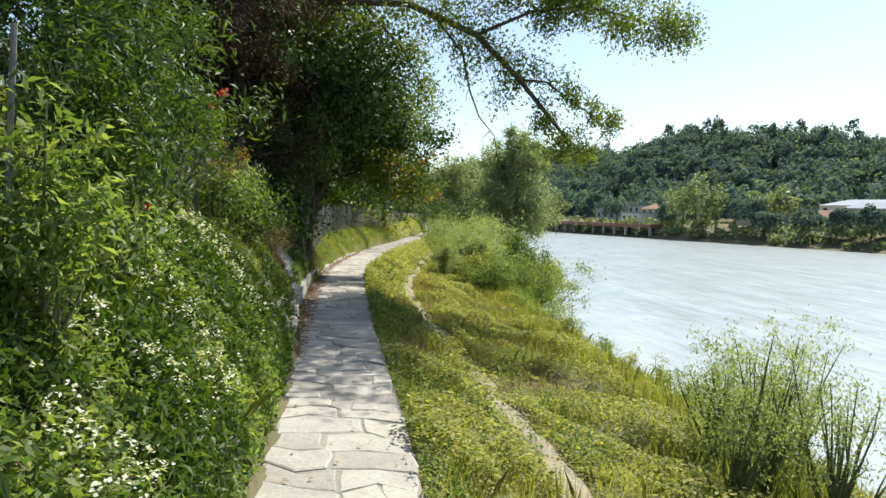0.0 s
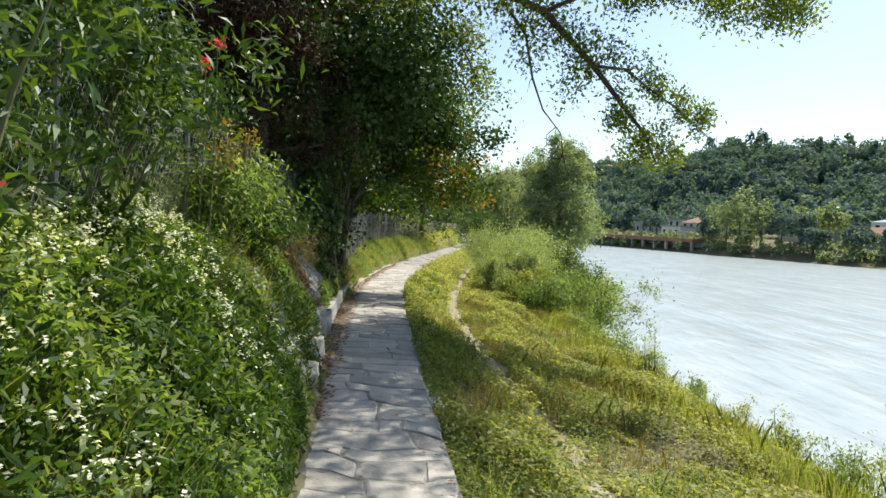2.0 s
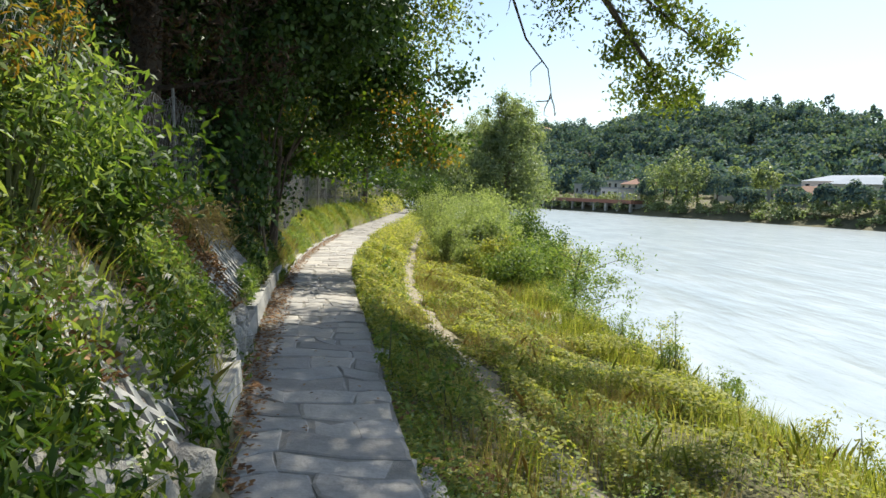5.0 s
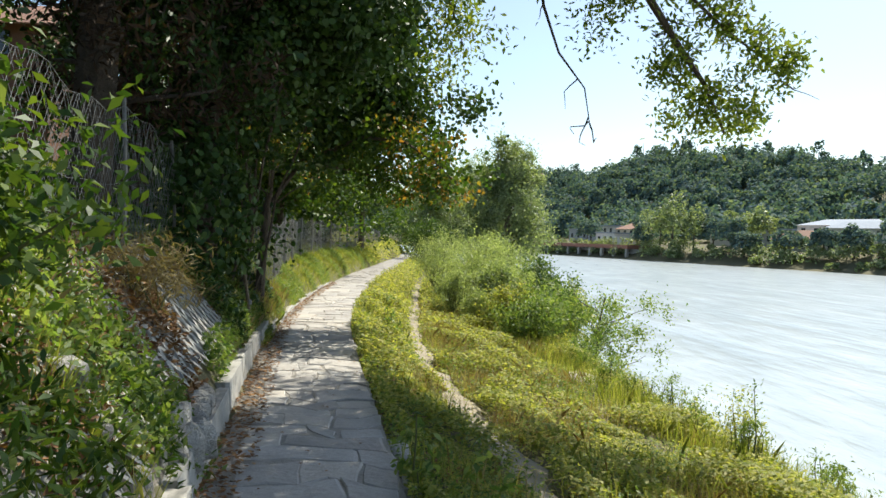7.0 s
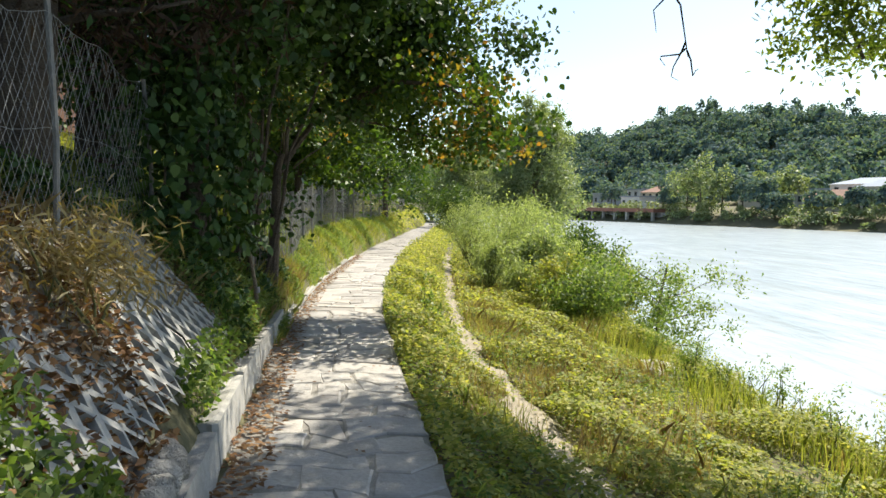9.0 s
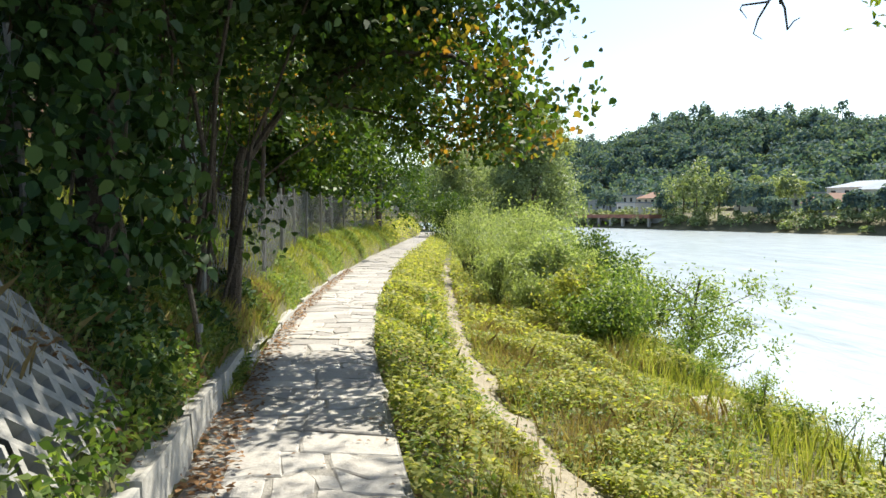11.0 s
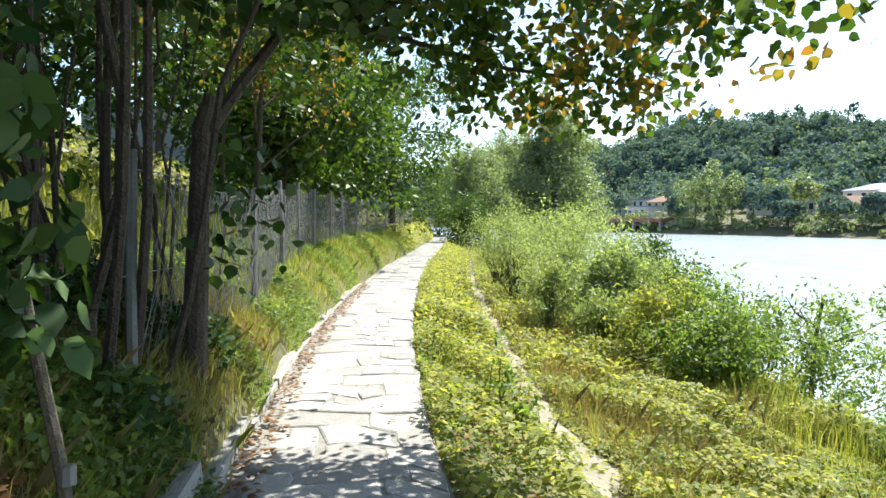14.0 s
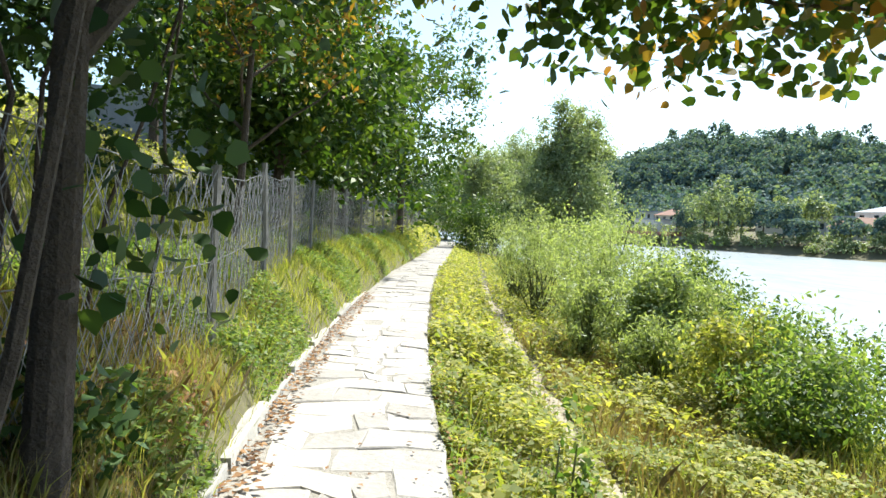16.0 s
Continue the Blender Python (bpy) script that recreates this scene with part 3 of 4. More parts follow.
for i in range(44):
    y = rr.uniform(2.5, 13.2) if i < 22 else rr.uniform(6.8, 12.8)
    e = rr.uniform(0.08, 0.22) if y > 11 else rr.uniform(0.16, 0.85) if y > 6 else rr.uniform(0.15, 0.4)
    x = float(edge(y)) - PATH_W - float(gutter(y)) - e
    s = rr.uniform(0.14, 0.3)
    rock(x - 0.05, y, float(ground_z(x - 0.05, y)) - 0.04, s * 0.8, s * 1.2, s * 0.9, rr.uniform(0, 180), "pale grey limestone boulder in the steep bank", "boulders of the bank")
rock(1.95, 20.5, float(ground_z(1.95, 20.5)) - 0.02, 0.95, 0.6, 0.3, 20, "flat pale boulder on the bank by the water")
for y in (9.9, 12.1, 13.3):
    x = float(edge(y)) + 0.05
    rock(x, y, float(path_z(y)) - 0.2, 0.24, 0.6, 0.24, 8, "pale stone under the path's edge", "edge stones")


# concrete lattice that holds the slope
def lattice_panel(w, h, nx, ny, bar, depth):
    """A panel of crossing slanted bars with open diamonds, in its own plane."""
    bm = bmesh.new()
    cell_x, cell_y = w / nx, h / ny
    for j in range(ny):
        for i in range(nx):
            cx, cy = (i + 0.5 + 0.5 * (j % 2)) * cell_x, (j + 0.5) * cell_y
            if cx > w:
                continue
            outer = [(cx - cell_x / 2, cy), (cx, cy - cell_y), (cx + cell_x / 2, cy), (cx, cy + cell_y)]
            k = 1 - bar
            inner = [(cx + (a - cx) * k, cy + (b - cy) * k) for a, b in outer]
            fo = [bm.verts.new((a, b, 0)) for a, b in outer]
            fi = [bm.verts.new((a, b, 0.004)) for a, b in inner]
            lo = [bm.verts.new((a, b, -depth)) for a, b in inner]
            for q in range(4):
                q2 = (q + 1) % 4
                bm.faces.new((fo[q], fo[q2], fi[q2], fi[q]))
                bm.faces.new((fi[q], fi[q2], lo[q2], lo[q]))
    return bm


lattice = thing("lattice_wall", 0, 0, 0, "grey concrete lattice blocks holding the slope", "retaining wall")
for n_i in range(7):
    y0 = 7.52 + n_i * 1.12
    x0 = float(edge(y0)) - PATH_W - float(gutter(y0)) - 0.24
    x1 = float(edge(y0 + 1.1)) - PATH_W - float(gutter(y0 + 1.1)) - 0.24
    z0 = float(path_z(y0))
    A = Vector((x0, y0, z0 + 0.53))
    ux = (Vector((x1, y0 + 1.1, z0 + 0.53)) - A).normalized()
    uy = Vector((-0.67, 0.04, 0.74)).normalized()
    uy = (uy - ux * uy.dot(ux)).normalized()
    uz = ux.cross(uy)
    pn = part("panel", lattice_panel(1.1, 1.15, 6, 9, 0.34, 0.09), M_CONC, lattice)
    pn.matrix_local = Matrix(((ux.x, uy.x, uz.x, A.x), (ux.y, uy.y, uz.y, A.y), (ux.z, uy.z, uz.z, A.z), (0, 0, 0, 1)))


# ---- fences ----
def wire_fence(pts, height, cell, wire, posts, label, post_r=0.025, fold=0.0, seed=1, post_mat=None):
    """Chain-link between posts: two families of slanting wires, three line wires, posts."""
    r = random.Random(seed)
    seg = [0]
    for a, b in zip(pts, pts[1:]):
        seg.append(seg[-1] + (Vector(b) - Vector(a)).length)
    total = seg[-1]

    def at(s, h):
        s = min(max(s, 0), total)
        i = max(q for q in range(len(seg) - 1) if seg[q] <= s)
        f = (s - seg[i]) / (seg[i + 1] - seg[i])
        q = Vector(pts[i]).lerp(Vector(pts[i + 1]), f)
        sag = 0.05 * math.sin(s * 2.6) + 0.03 * math.sin(s * 7.1)
        q.x += fold * math.sin(s * 23 + math.sin(s * 3)) * (0.4 + h)
        return (q.x, q.y, q.z + h * height + sag * h)

    ob = thing("wire_fence", 0, 0, 0, label, "fence")
    T = []
    n = int(total / cell)
    run = height / 1.5
    for i in range(-int(run / cell), n):
        for way in (1, -1):
            s0, s1 = i * cell, i * cell + run
            if s0 < 0 or s1 > total:
                continue
            m = 4 if fold else 2
            ptsw = [at(s0 + run * q / m if way == 1 else s1 - run * q / m, q / m) for q in range(m + 1)]
            T.append(tube(ptsw, wire, wire, 3))
    v, f = joined(T)
    obj_from("wire_mesh", v, f, M_WIRE, ob)
    for h in (0.03, 0.5, 1.0):
        v, f = tube([at(total * q / 60, h) for q in range(61)], wire * 1.3, wire * 1.3, 4)
        obj_from("line_wire", v, f, M_WIRE, ob)
    for s in posts:
        a, b = at(s, -0.15), at(s, 1.06)
        v, f = tube([a, (Vector(a) + Vector(b)) / 2 + Vector((r.gauss(0, 0.01), 0, 0)), (b[0] + r.gauss(0, 0.03), b[1] + r.gauss(0, 0.03), b[2])], post_r, post_r * 0.9, 7)
        obj_from("post", v, f, post_mat or M_POST, ob)
    return ob


def fence_line(places, lift=0.0):
    return [(x, y, float(ground_z(x, y)) + lift) for x, y in places]


wire_fence(fence_line([(-2.45, 4.0), (-2.85, 6.5), (-3.2, 9.0), (-3.55, 11.5), (-3.85, 14.0), (-4.1, 16.0)], 0.0), 1.25, 0.085, 0.0016, (0.1, 2.5, 5.0, 7.5, 10.0, 12.0), "sagging galvanised wire mesh fence on top of the bank", 0.02, 0.01, 3)
wire_fence(fence_line([(-4.0, 18.6), (-4.15, 21.8), (-4.6, 25.2), (-4.9, 28.6), (-5.0, 33), (-4.95, 37), (-4.75, 43), (-4.5, 50), (-4.2, 57)]), 1.15, 0.07, 0.0028, (0.1, 3.2, 5.6, 8.0, 10.4, 12.8, 15.2, 17.6, 20, 22.6, 25.4, 28.2, 31, 34, 37), "pale grey sagging wire mesh fence with wooden posts", 0.034, 0.025, 4)


# ---- trees ----
def tree(name, x, y, z, label, category, trunk_path, r0, limbs, crowns, bark, stems=True):
    """Trunk, limbs and crowns. crowns: name, centre, radii, clumps, leaves, size, material, aspect, hang, shell, corners, spread."""
    ob = thing(name, x, y, z, label, category)
    v, f = tube(trunk_path, r0, r0 * 0.45, 10)
    obj_from("trunk", v, f, bark, ob)
    for i, (path, a, b) in enumerate(limbs):
        v, f = tube(path, a, b, 6)
        obj_from("limb", v, f, bark, ob)
    for i, (cname, c, rad, nc, nl, size, mat, aspect, hang, shell, corners, spread) in enumerate(crowns):
        pts, out, cs = clumps(c, rad, nc, nl, spread, shell, 100 + i + int(x * 7 + y * 13))
        gz = ground_z(pts[:, 0] + x, pts[:, 1] + y) - z
        wx, wz = pts[:, 0] + x, pts[:, 2] + z
        clear = (np.abs(wx - edge(pts[:, 1] + y) + 0.4) < 1.3) & (wz < 2.55) & (pts[:, 1] + y < 24)
        pts = pts[(pts[:, 2] > gz + 0.05) & ~clear]
        out = unit(pts - np.array(c))
        fast_mesh(cname, leaves(pts, size, aspect, 0.3, hang, out * 0.3, corners), corners, mat, ob)
    return ob


# dark brown conifer above the bank
zb = float(ground_z(-4.7, 15))
tree("conifer", -4.7, 15.0, zb, "dark brown half-dead conifer with dense hanging twigs", "tree",
     [(0, 0, -0.2), (0.1, 0, 2), (0.05, 0.1, 4.5), (0.1, 0, 8)], 0.24,
     [(wander((0.05, 0, 1.2 + i * 0.45), (1.3 * math.cos(i * 2.4), 1.3 * math.sin(i * 2.4), 1.4 + i * 0.42), 4, 0.1, i), 0.04, 0.01) for i in range(13)],
     [("needle_mass", (0.2, -0.2, 4.4), (1.55, 1.7, 3.4), 170, 26000, 0.13, M_BROWN, 0.22, 0.35, 0.35, 4, 0.2),
      ("low_needle_mass", (-0.7, -1.7, 3.6), (1.5, 2.0, 1.7), 90, 12000, 0.13, M_BROWN, 0.22, 0.35, 0.2, 4, 0.25),
      ("green_needle_mass", (-0.2, 0.4, 5.2), (1.9, 1.9, 3.2), 90, 7000, 0.12, M_DARK, 0.3, 0.3, 0.6, 4, 0.2)], M_BARK)

# the tree whose long bough reaches out over the bank
za = float(ground_z(-5.2, 17.2))
BX, BY, BZ = -5.2, 17.2, za


def rel(pts):
    return [(a - BX, b - BY, c - BZ) for a, b, c in pts]


bough = rel([(-5.0, 17.2, 5.6), (-3.4, 16.6, 6.6), (-1.2, 16.2, 6.5), (0.4, 16.4, 5.9), (1.45, 16.8, 5.0), (2.15, 17.2, 4.3), (2.6, 17.4, 3.85), (2.95, 17.5, 3.2)])
side1 = rel([(1.45, 16.8, 5.0), (2.1, 17.0, 5.0), (2.8, 17.3, 4.6), (3.4, 17.4, 4.25), (3.8, 17.5, 3.9)])
side2 = rel([(-0.6, 16.3, 6.3), (0.1, 17.0, 5.6), (0.3, 17.3, 4.8), (0.55, 17.4, 4.2), (0.95, 17.5, 3.75), (1.05, 17.5, 3.2)])
side3 = rel([(0.4, 16.4, 5.9), (1.6, 16.2, 6.4), (2.8, 16.0, 6.5), (4.0, 16.2, 6.3), (4.9, 16.4, 6.0)])
side4 = rel([(-2.2, 16.4, 6.5), (-1.4, 17.4, 5.8), (-1.0, 18.2, 5.2), (-0.7, 18.8, 4.6)])
tw = []
for i, (path, n) in enumerate(((bough, 16), (side1, 9), (side2, 5), (side3, 10))):
    r2 = random.Random(i + 50)
    for j in range(n):
        q = r2.uniform(0.35, 0.98) * (len(path) - 1)
        b0 = Vector(path[int(q)]).lerp(Vector(path[min(int(q) + 1, len(path) - 1)]), q % 1)
        tw.append((wander(b0, b0 + Vector((r2.uniform(-0.2, 0.4), r2.uniform(-0.4, 0.4), r2.uniform(-0.45, 0.15))), 4, 0.12, i * 40 + j), 0.012, 0.003))


def along(path, f0, f1, n, spread, seed):
    """Points scattered about a stretch of a bough."""
    r = np.random.default_rng(seed)
    P = np.array([tuple(p) for p in path])
    q = r.uniform(f0, f1, n) * (len(P) - 1)
    a = np.minimum(q.astype(int), len(P) - 2)
    base = P[a] + (P[a + 1] - P[a]) * (q - a)[:, None]
    cl = r.normal(size=(40, 3)) * np.array((1, 1, 0.8))
    return base + cl[(q * 9).astype(int) % 40] * spread * 0.8 + r.normal(size=(n, 3)) * spread * 0.45


bough_tree = tree("ash_tree", BX, BY, BZ, "large tree with a long bough reaching over the river bank", "tree",
     [(0, 0, -0.2), (0.1, 0, 2), (0.2, 0, 4.2), (0.1, 0.2, 7.5)], 0.3,
     [(bough, 0.11, 0.02), (side1, 0.035, 0.007), (side2, 0.035, 0.006), (side3, 0.045, 0.008), (side4, 0.035, 0.008), (rel([(-5.0, 17.3, 7.0), (-2.5, 17.3, 8.2), (0, 17.2, 8.7), (2.5, 17.0, 8.8), (4.8, 16.8, 8.7)]), 0.12, 0.02), (rel([(-1.0, 17.2, 8.5), (1.8, 15.2, 8.7), (3.2, 12.8, 8.7)]), 0.06, 0.015), (rel([(-1.0, 17.2, 8.5), (1.6, 19.2, 8.8), (3.0, 21.3, 8.8)]), 0.06, 0.015)] + tw,
     [("crown", (0.2, 1.2, 5.2), (2.9, 2.6, 1.9), 120, 17000, 0.10, M_MID, 0.5, 0.1, 0.4, 4, 0.3),
      # upper_crown and the high limbs under it: unseen, added to dapple the path with shade
      ("upper_crown", (8.0, 0.3, 7.4), (1.3, 5.0, 1.0), 110, 22000, 0.13, M_LIME, 0.5, 0.1, 0.2, 4, 0.42)], M_BARK)
sprays = []
for path, f0, f1, n, sp, sd in ((bough, 0.06, 0.34, 2600, 0.55, 8), (bough, 0.3, 0.62, 4000, 0.5, 1), (bough, 0.72, 1.0, 2600, 0.3, 2), (side1, 0.35, 1.0, 1500, 0.24, 3), (side3, 0.15, 1.0, 7500, 0.45, 4), (side4, 0.1, 1.0, 3000, 0.4, 5), (side2, 0.0, 0.35, 500, 0.3, 6)):
    sprays.append(leaves(along(path, f0, f1, n, sp, sd), 0.095, 0.45, 0.25, 0.35))
tagged(fast_mesh("spray", np.concatenate(sprays), 4, M_LIME, bough_tree), kind="stuff")

# multi-stemmed hazel leaning over the path
HX, HY = -4.05, 19.3
HZ = float(ground_z(HX, HY))
limbs = []
for i, (dx, dy, tx, ty, tz, r) in enumerate(((0.2, 0.0, 1.5, 1.0, 3.5, 0.07), (-0.15, -0.2, -0.3, -0.4, 3.4, 0.06), (0.0, -0.5, 0.4, -0.9, 3.3, 0.05), (-0.1, -0.75, 0.0, -1.6, 3.1, 0.05), (-0.3, 0.15, -0.9, 0.6, 3.4, 0.05), (0.05, -0.95, 0.9, -2.2, 3.2, 0.045), (-0.25, -0.6, -0.6, -1.4, 3.4, 0.04), (0.1, -0.3, 1.2, -0.4, 3.4, 0.04), (-0.4, -0.3, -1.2, -0.3, 3.3, 0.035), (-0.2, -1.1, 0.1, -1.9, 3.3, 0.03), (-0.35, 0.9, -0.3, 1.5, 3.2, 0.025), (-0.25, 1.7, -0.1, 2.0, 3.0, 0.02))):
    limbs.append((wander((dx, dy, 1.3 if i == 0 else -0.15), (tx, ty, tz), 6, 0.16, 300 + i), r * 0.68, r * 0.35))
for i in range(16):
    bx, by = -0.15 - 0.5 * ((i * 7) % 10) / 10, -1.7 + 0.19 * i
    limbs.append((wander((bx, by, -0.15), (bx + 0.5 * math.sin(i * 2.2), by + 0.6 * math.sin(i * 1.3), 2.9), 6, 0.14, 600 + i), 0.013 + 0.005 * (i % 3), 0.007))
reach = [(1.0, 0.2, 2.3), (1.8, -0.2, 2.6), (2.5, -0.5, 2.5), (3.0, -0.7, 2.15), (3.3, -0.9, 1.85)]
reach2 = [(1.0, 0.6, 2.2), (1.9, 0.7, 2.7), (2.7, 0.8, 2.7), (3.3, 0.9, 2.5)]
limbs.append((reach2, 0.03, 0.007))
reach3 = [(0.9, 0.4, 2.2), (1.5, 0.7, 2.15), (2.2, 0.9, 2.0), (2.9, 0.9, 1.9), (3.5, 0.8, 1.85)]
limbs.append((reach3, 0.025, 0.006))
limbs.append((reach, 0.04, 0.008))
hazel = tree("hazel_tree", HX, HY, HZ, "many-stemmed tree with broad dark leaves arching over the path", "tree",
     [(0.15, 0.05, -0.2), (0.2, 0.02, 0.7), (0.24, 0.0, 1.45), (0.3, 0.0, 1.65)], 0.085, limbs,
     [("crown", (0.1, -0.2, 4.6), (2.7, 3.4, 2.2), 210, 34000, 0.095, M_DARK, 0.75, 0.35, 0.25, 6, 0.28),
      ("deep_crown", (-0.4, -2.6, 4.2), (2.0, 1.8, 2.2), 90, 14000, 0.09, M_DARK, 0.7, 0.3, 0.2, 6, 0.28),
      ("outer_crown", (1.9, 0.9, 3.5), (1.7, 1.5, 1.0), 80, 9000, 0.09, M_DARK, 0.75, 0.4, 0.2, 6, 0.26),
      # leaf mass added to cast shade on the slope below
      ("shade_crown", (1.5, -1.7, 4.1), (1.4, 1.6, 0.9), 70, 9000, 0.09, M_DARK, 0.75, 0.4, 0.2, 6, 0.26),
      # sunlight on this part is put into the lighter leaf colour
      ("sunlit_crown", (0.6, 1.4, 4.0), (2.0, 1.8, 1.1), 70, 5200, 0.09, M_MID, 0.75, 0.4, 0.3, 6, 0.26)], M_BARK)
pts = np.concatenate([along(reach, 0.1, 1.0, 1700, 0.3, 9), along(reach2, 0.1, 1.0, 1500, 0.32, 19), along(reach3, 0.1, 1.0, 1500, 0.26, 29)])
pts = pts[pts[:, 2] > 1.5]
fast_mesh("reaching_leaves", leaves(pts, 0.075, 0.75, 0.25, 0.5, None, 6), 6, M_MID, hazel)
pts = np.concatenate([along(reach, 0.4, 0.95, 300, 0.3, 10), along(reach2, 0.4, 0.95, 300, 0.3, 11), along(reach3, 0.4, 1.0, 450, 0.28, 31)])
pts = pts[pts[:, 2] > 1.5]
fast_mesh("turning_leaves", leaves(pts, 0.075, 0.7, 0.25, 0.5, None, 6), 6, M_AUTUMN, hazel)
pts = along([(0.35, 0.1, 0.4), (0.5, 0.3, 0.9), (0.45, 0.2, 1.5)], 0, 1, 110, 0.22, 12)
fast_mesh("low_leaves", leaves(pts, 0.085, 0.85, 0.1, 0.6, None, 6), 6, M_DARK, hazel)

# ivy-covered stump beside the hazel
IX, IY = -3.95, 16.4
IZ = float(ground_z(IX, IY))
ivy = thing("ivy_column", IX, IY, IZ, "dark trunk wrapped in large-leaved dark green ivy", "climber")
v, f = tube([(0, 0, -0.2), (0.05, 0.05, 1.5), (0.0, 0.1, 3.8)], 0.15, 0.1, 8)
obj_from("trunk", v, f, M_BARK, ivy)
for i in range(7):
    a = i * 0.9
    v, f = tube(wander((0.25 * math.cos(a), 0.25 * math.sin(a), -0.1), (0.3 * math.cos(a + 1.5), 0.3 * math.sin(a + 1.5), 3.2), 7, 0.2, 800 + i), 0.014, 0.006, 5)
    obj_from("vine", v, f, M_BARK_PALE, ivy)
r = np.random.default_rng(33)
n = 5600
a, hh = r.uniform(0, 2 * np.pi, n), r.uniform(0.05, 3.6, n)
rad = (0.24 + 0.09 * np.sin(a * 3 + hh * 2.1) + 0.08 * np.sin(hh * 1.3 + 1) + 0.12 * (hh < 1.3)) * r.uniform(0.75, 1.25, n) + 0.08
pts = np.stack([rad * np.cos(a), rad * 1.5 * np.sin(a), hh], 1)
fast_mesh("ivy_leaves", leaves(pts, 0.092, 0.7, 0.15, 0.7, np.stack([np.cos(a), np.sin(a), a * 0], 1), 6), 6, M_DARK, ivy)

# a leaning wooden stake in the slope
sx, sy = -3.55, 17.1
stake = thing("stake", sx, sy, float(ground_z(sx, sy)), "weathered pale wooden stake leaning in the slope", "stake")
v, f = tube([(0.08, 0.05, -0.25), (0.02, 0.02, 0.35), (-0.06, -0.04, 0.95)], 0.024, 0.02, 7)
obj_from("pole", v, f, M_BARK_PALE, stake)
v, f = tube([(0.045, 0.02, 0.26), (0.045, 0.02, 0.32)], 0.029, 0.028, 8)
obj_from("wire_tie", v, f, M_WIRE, stake)

# trees beyond, along the fence
for (x, y, h, r_, mat, lab, nm) in ((-5.9, 30.5, 5.2, 2.0, M_MID, "small leafy tree behind the wire fence", "tree"), (-5.4, 35.5, 5.6, 2.2, M_MID, "bushy green tree at the fence", "tree"), (-4.6, 45.5, 8.2, 3.2, M_MID, "tall rounded dark green tree at the end of the fence", "tree"), (-5.9, 40.5, 6.2, 2.4, M_DARK, "dark green tree behind the fence", "tree"), (-9.0, 26.5, 6.2, 2.4, M_DARK, "dark green tree on the garden slope", "tree"), (-11, 19, 7.5, 3.0, M_DARK, "dark green tree on the garden slope", "tree"), (-8.5, 34, 7.0, 2.6, M_DARK, "dark green tree on the garden slope", "tree"), (-10.5, 11.5, 6.0, 2.4, M_DARK, "dark green tree on the garden slope", "tree"), (-7.4, 50, 9.0, 3.2, M_DARK, "dark green tree by the path's end", "tree"), (-9, 62, 10, 4.0, M_DARK, "dark green tree by the path's end", "tree"), (-14, 44, 9, 3.6, M_MID, "leafy mid-green tree on the garden slope", "tree")):
    z = float(ground_z(x, y))
    tree("leafy_tree", x, y, z, lab, "tree", [(0, 0, -0.2), (0.06, 0.03, h * 0.3), (0, 0, h * 0.75)], 0.04 + 0.018 * h,
         [(wander((0, 0, h * (0.22 + 0.05 * q)), (r_ * 0.7 * math.cos(q * 2.4), r_ * 0.7 * math.sin(q * 2.4), h * (0.42 + 0.06 * q)), 4, 0.2, int(x * 9 + q)), 0.04, 0.012) for q in range(7)],
         [("crown", (0, 0, h * 0.54), (r_, r_, h * 0.46), 120, 9500, 0.19, mat, 0.55, 0.15, 0.3, 4, 0.32)], M_BARK)
# a tree turning to autumn over the fence
x, y = -5.3, 26.0
z = float(ground_z(x, y))
tree("chestnut_tree", x, y, z, "young tree with yellow and orange autumn leaves", "tree", [(0, 0, -0.2), (0.1, 0, 1.6), (0.2, 0.1, 4.2)], 0.06,
     [(wander((0.05, 0, 1.2 + 0.3 * q), (1.3 * math.cos(q * 2.4), 1.3 * math.sin(q * 2.4), 2.2 + 0.35 * q), 4, 0.15, 900 + q), 0.025, 0.008) for q in range(7)],
     [("crown", (0.5, 0.3, 3.6), (1.9, 2.2, 1.3), 70, 5200, 0.12, M_MID, 0.5, 0.35, 0.3, 4, 0.28),
      ("autumn_crown", (0.6, 0.2, 3.1), (1.8, 2.1, 1.0), 30, 1100, 0.12, M_AUTUMN, 0.45, 0.45, 0.4, 4, 0.24)], M_BARK)

# the willow by the water and paler trees behind it
for (x, y, h, r_, n, lab) in ((5.6, 66.5, 11.9, 3.7, 22000, "tall silvery willow tree by the water"), (1.4, 80, 9.6, 3.4, 9000, "pale green willow behind the bushes"), (-0.6, 76, 8.8, 3.0, 7000, "pale green willow behind the bushes"), (4.2, 92, 13, 4.0, 9000, "distant pale willow on the bank")):
    z = max(float(ground_z(x, y)), -1.2)
    tree("willow_tree", x, y, z, lab, "tree", [(0, 0, -0.6), (0.1, 0, h * 0.3), (0, 0.1, h * 0.8)], 0.3,
         [(wander((0, 0, h * (0.12 + 0.06 * q)), (r_ * 0.7 * math.cos(q * 2.4), r_ * 0.7 * math.sin(q * 2.4), h * (0.3 + 0.075 * q)), 4, 0.3, int(x * 9 + q) + 60), 0.08, 0.02) for q in range(8)],
         [("crown", (0, 0, h * 0.38), (r_, r_, h * 0.40), 150, int(n * 0.9), 0.3, M_WILLOW, 0.35, 0.4, 0.3, 4, 0.5),
          ("upper_crown", (0.1, 0, h * 0.7), (r_ * 0.62, r_ * 0.62, h * 0.27), 80, int(n * 0.6), 0.28, M_WILLOW, 0.35, 0.4, 0.3, 4, 0.36)], M_BARK_PALE)

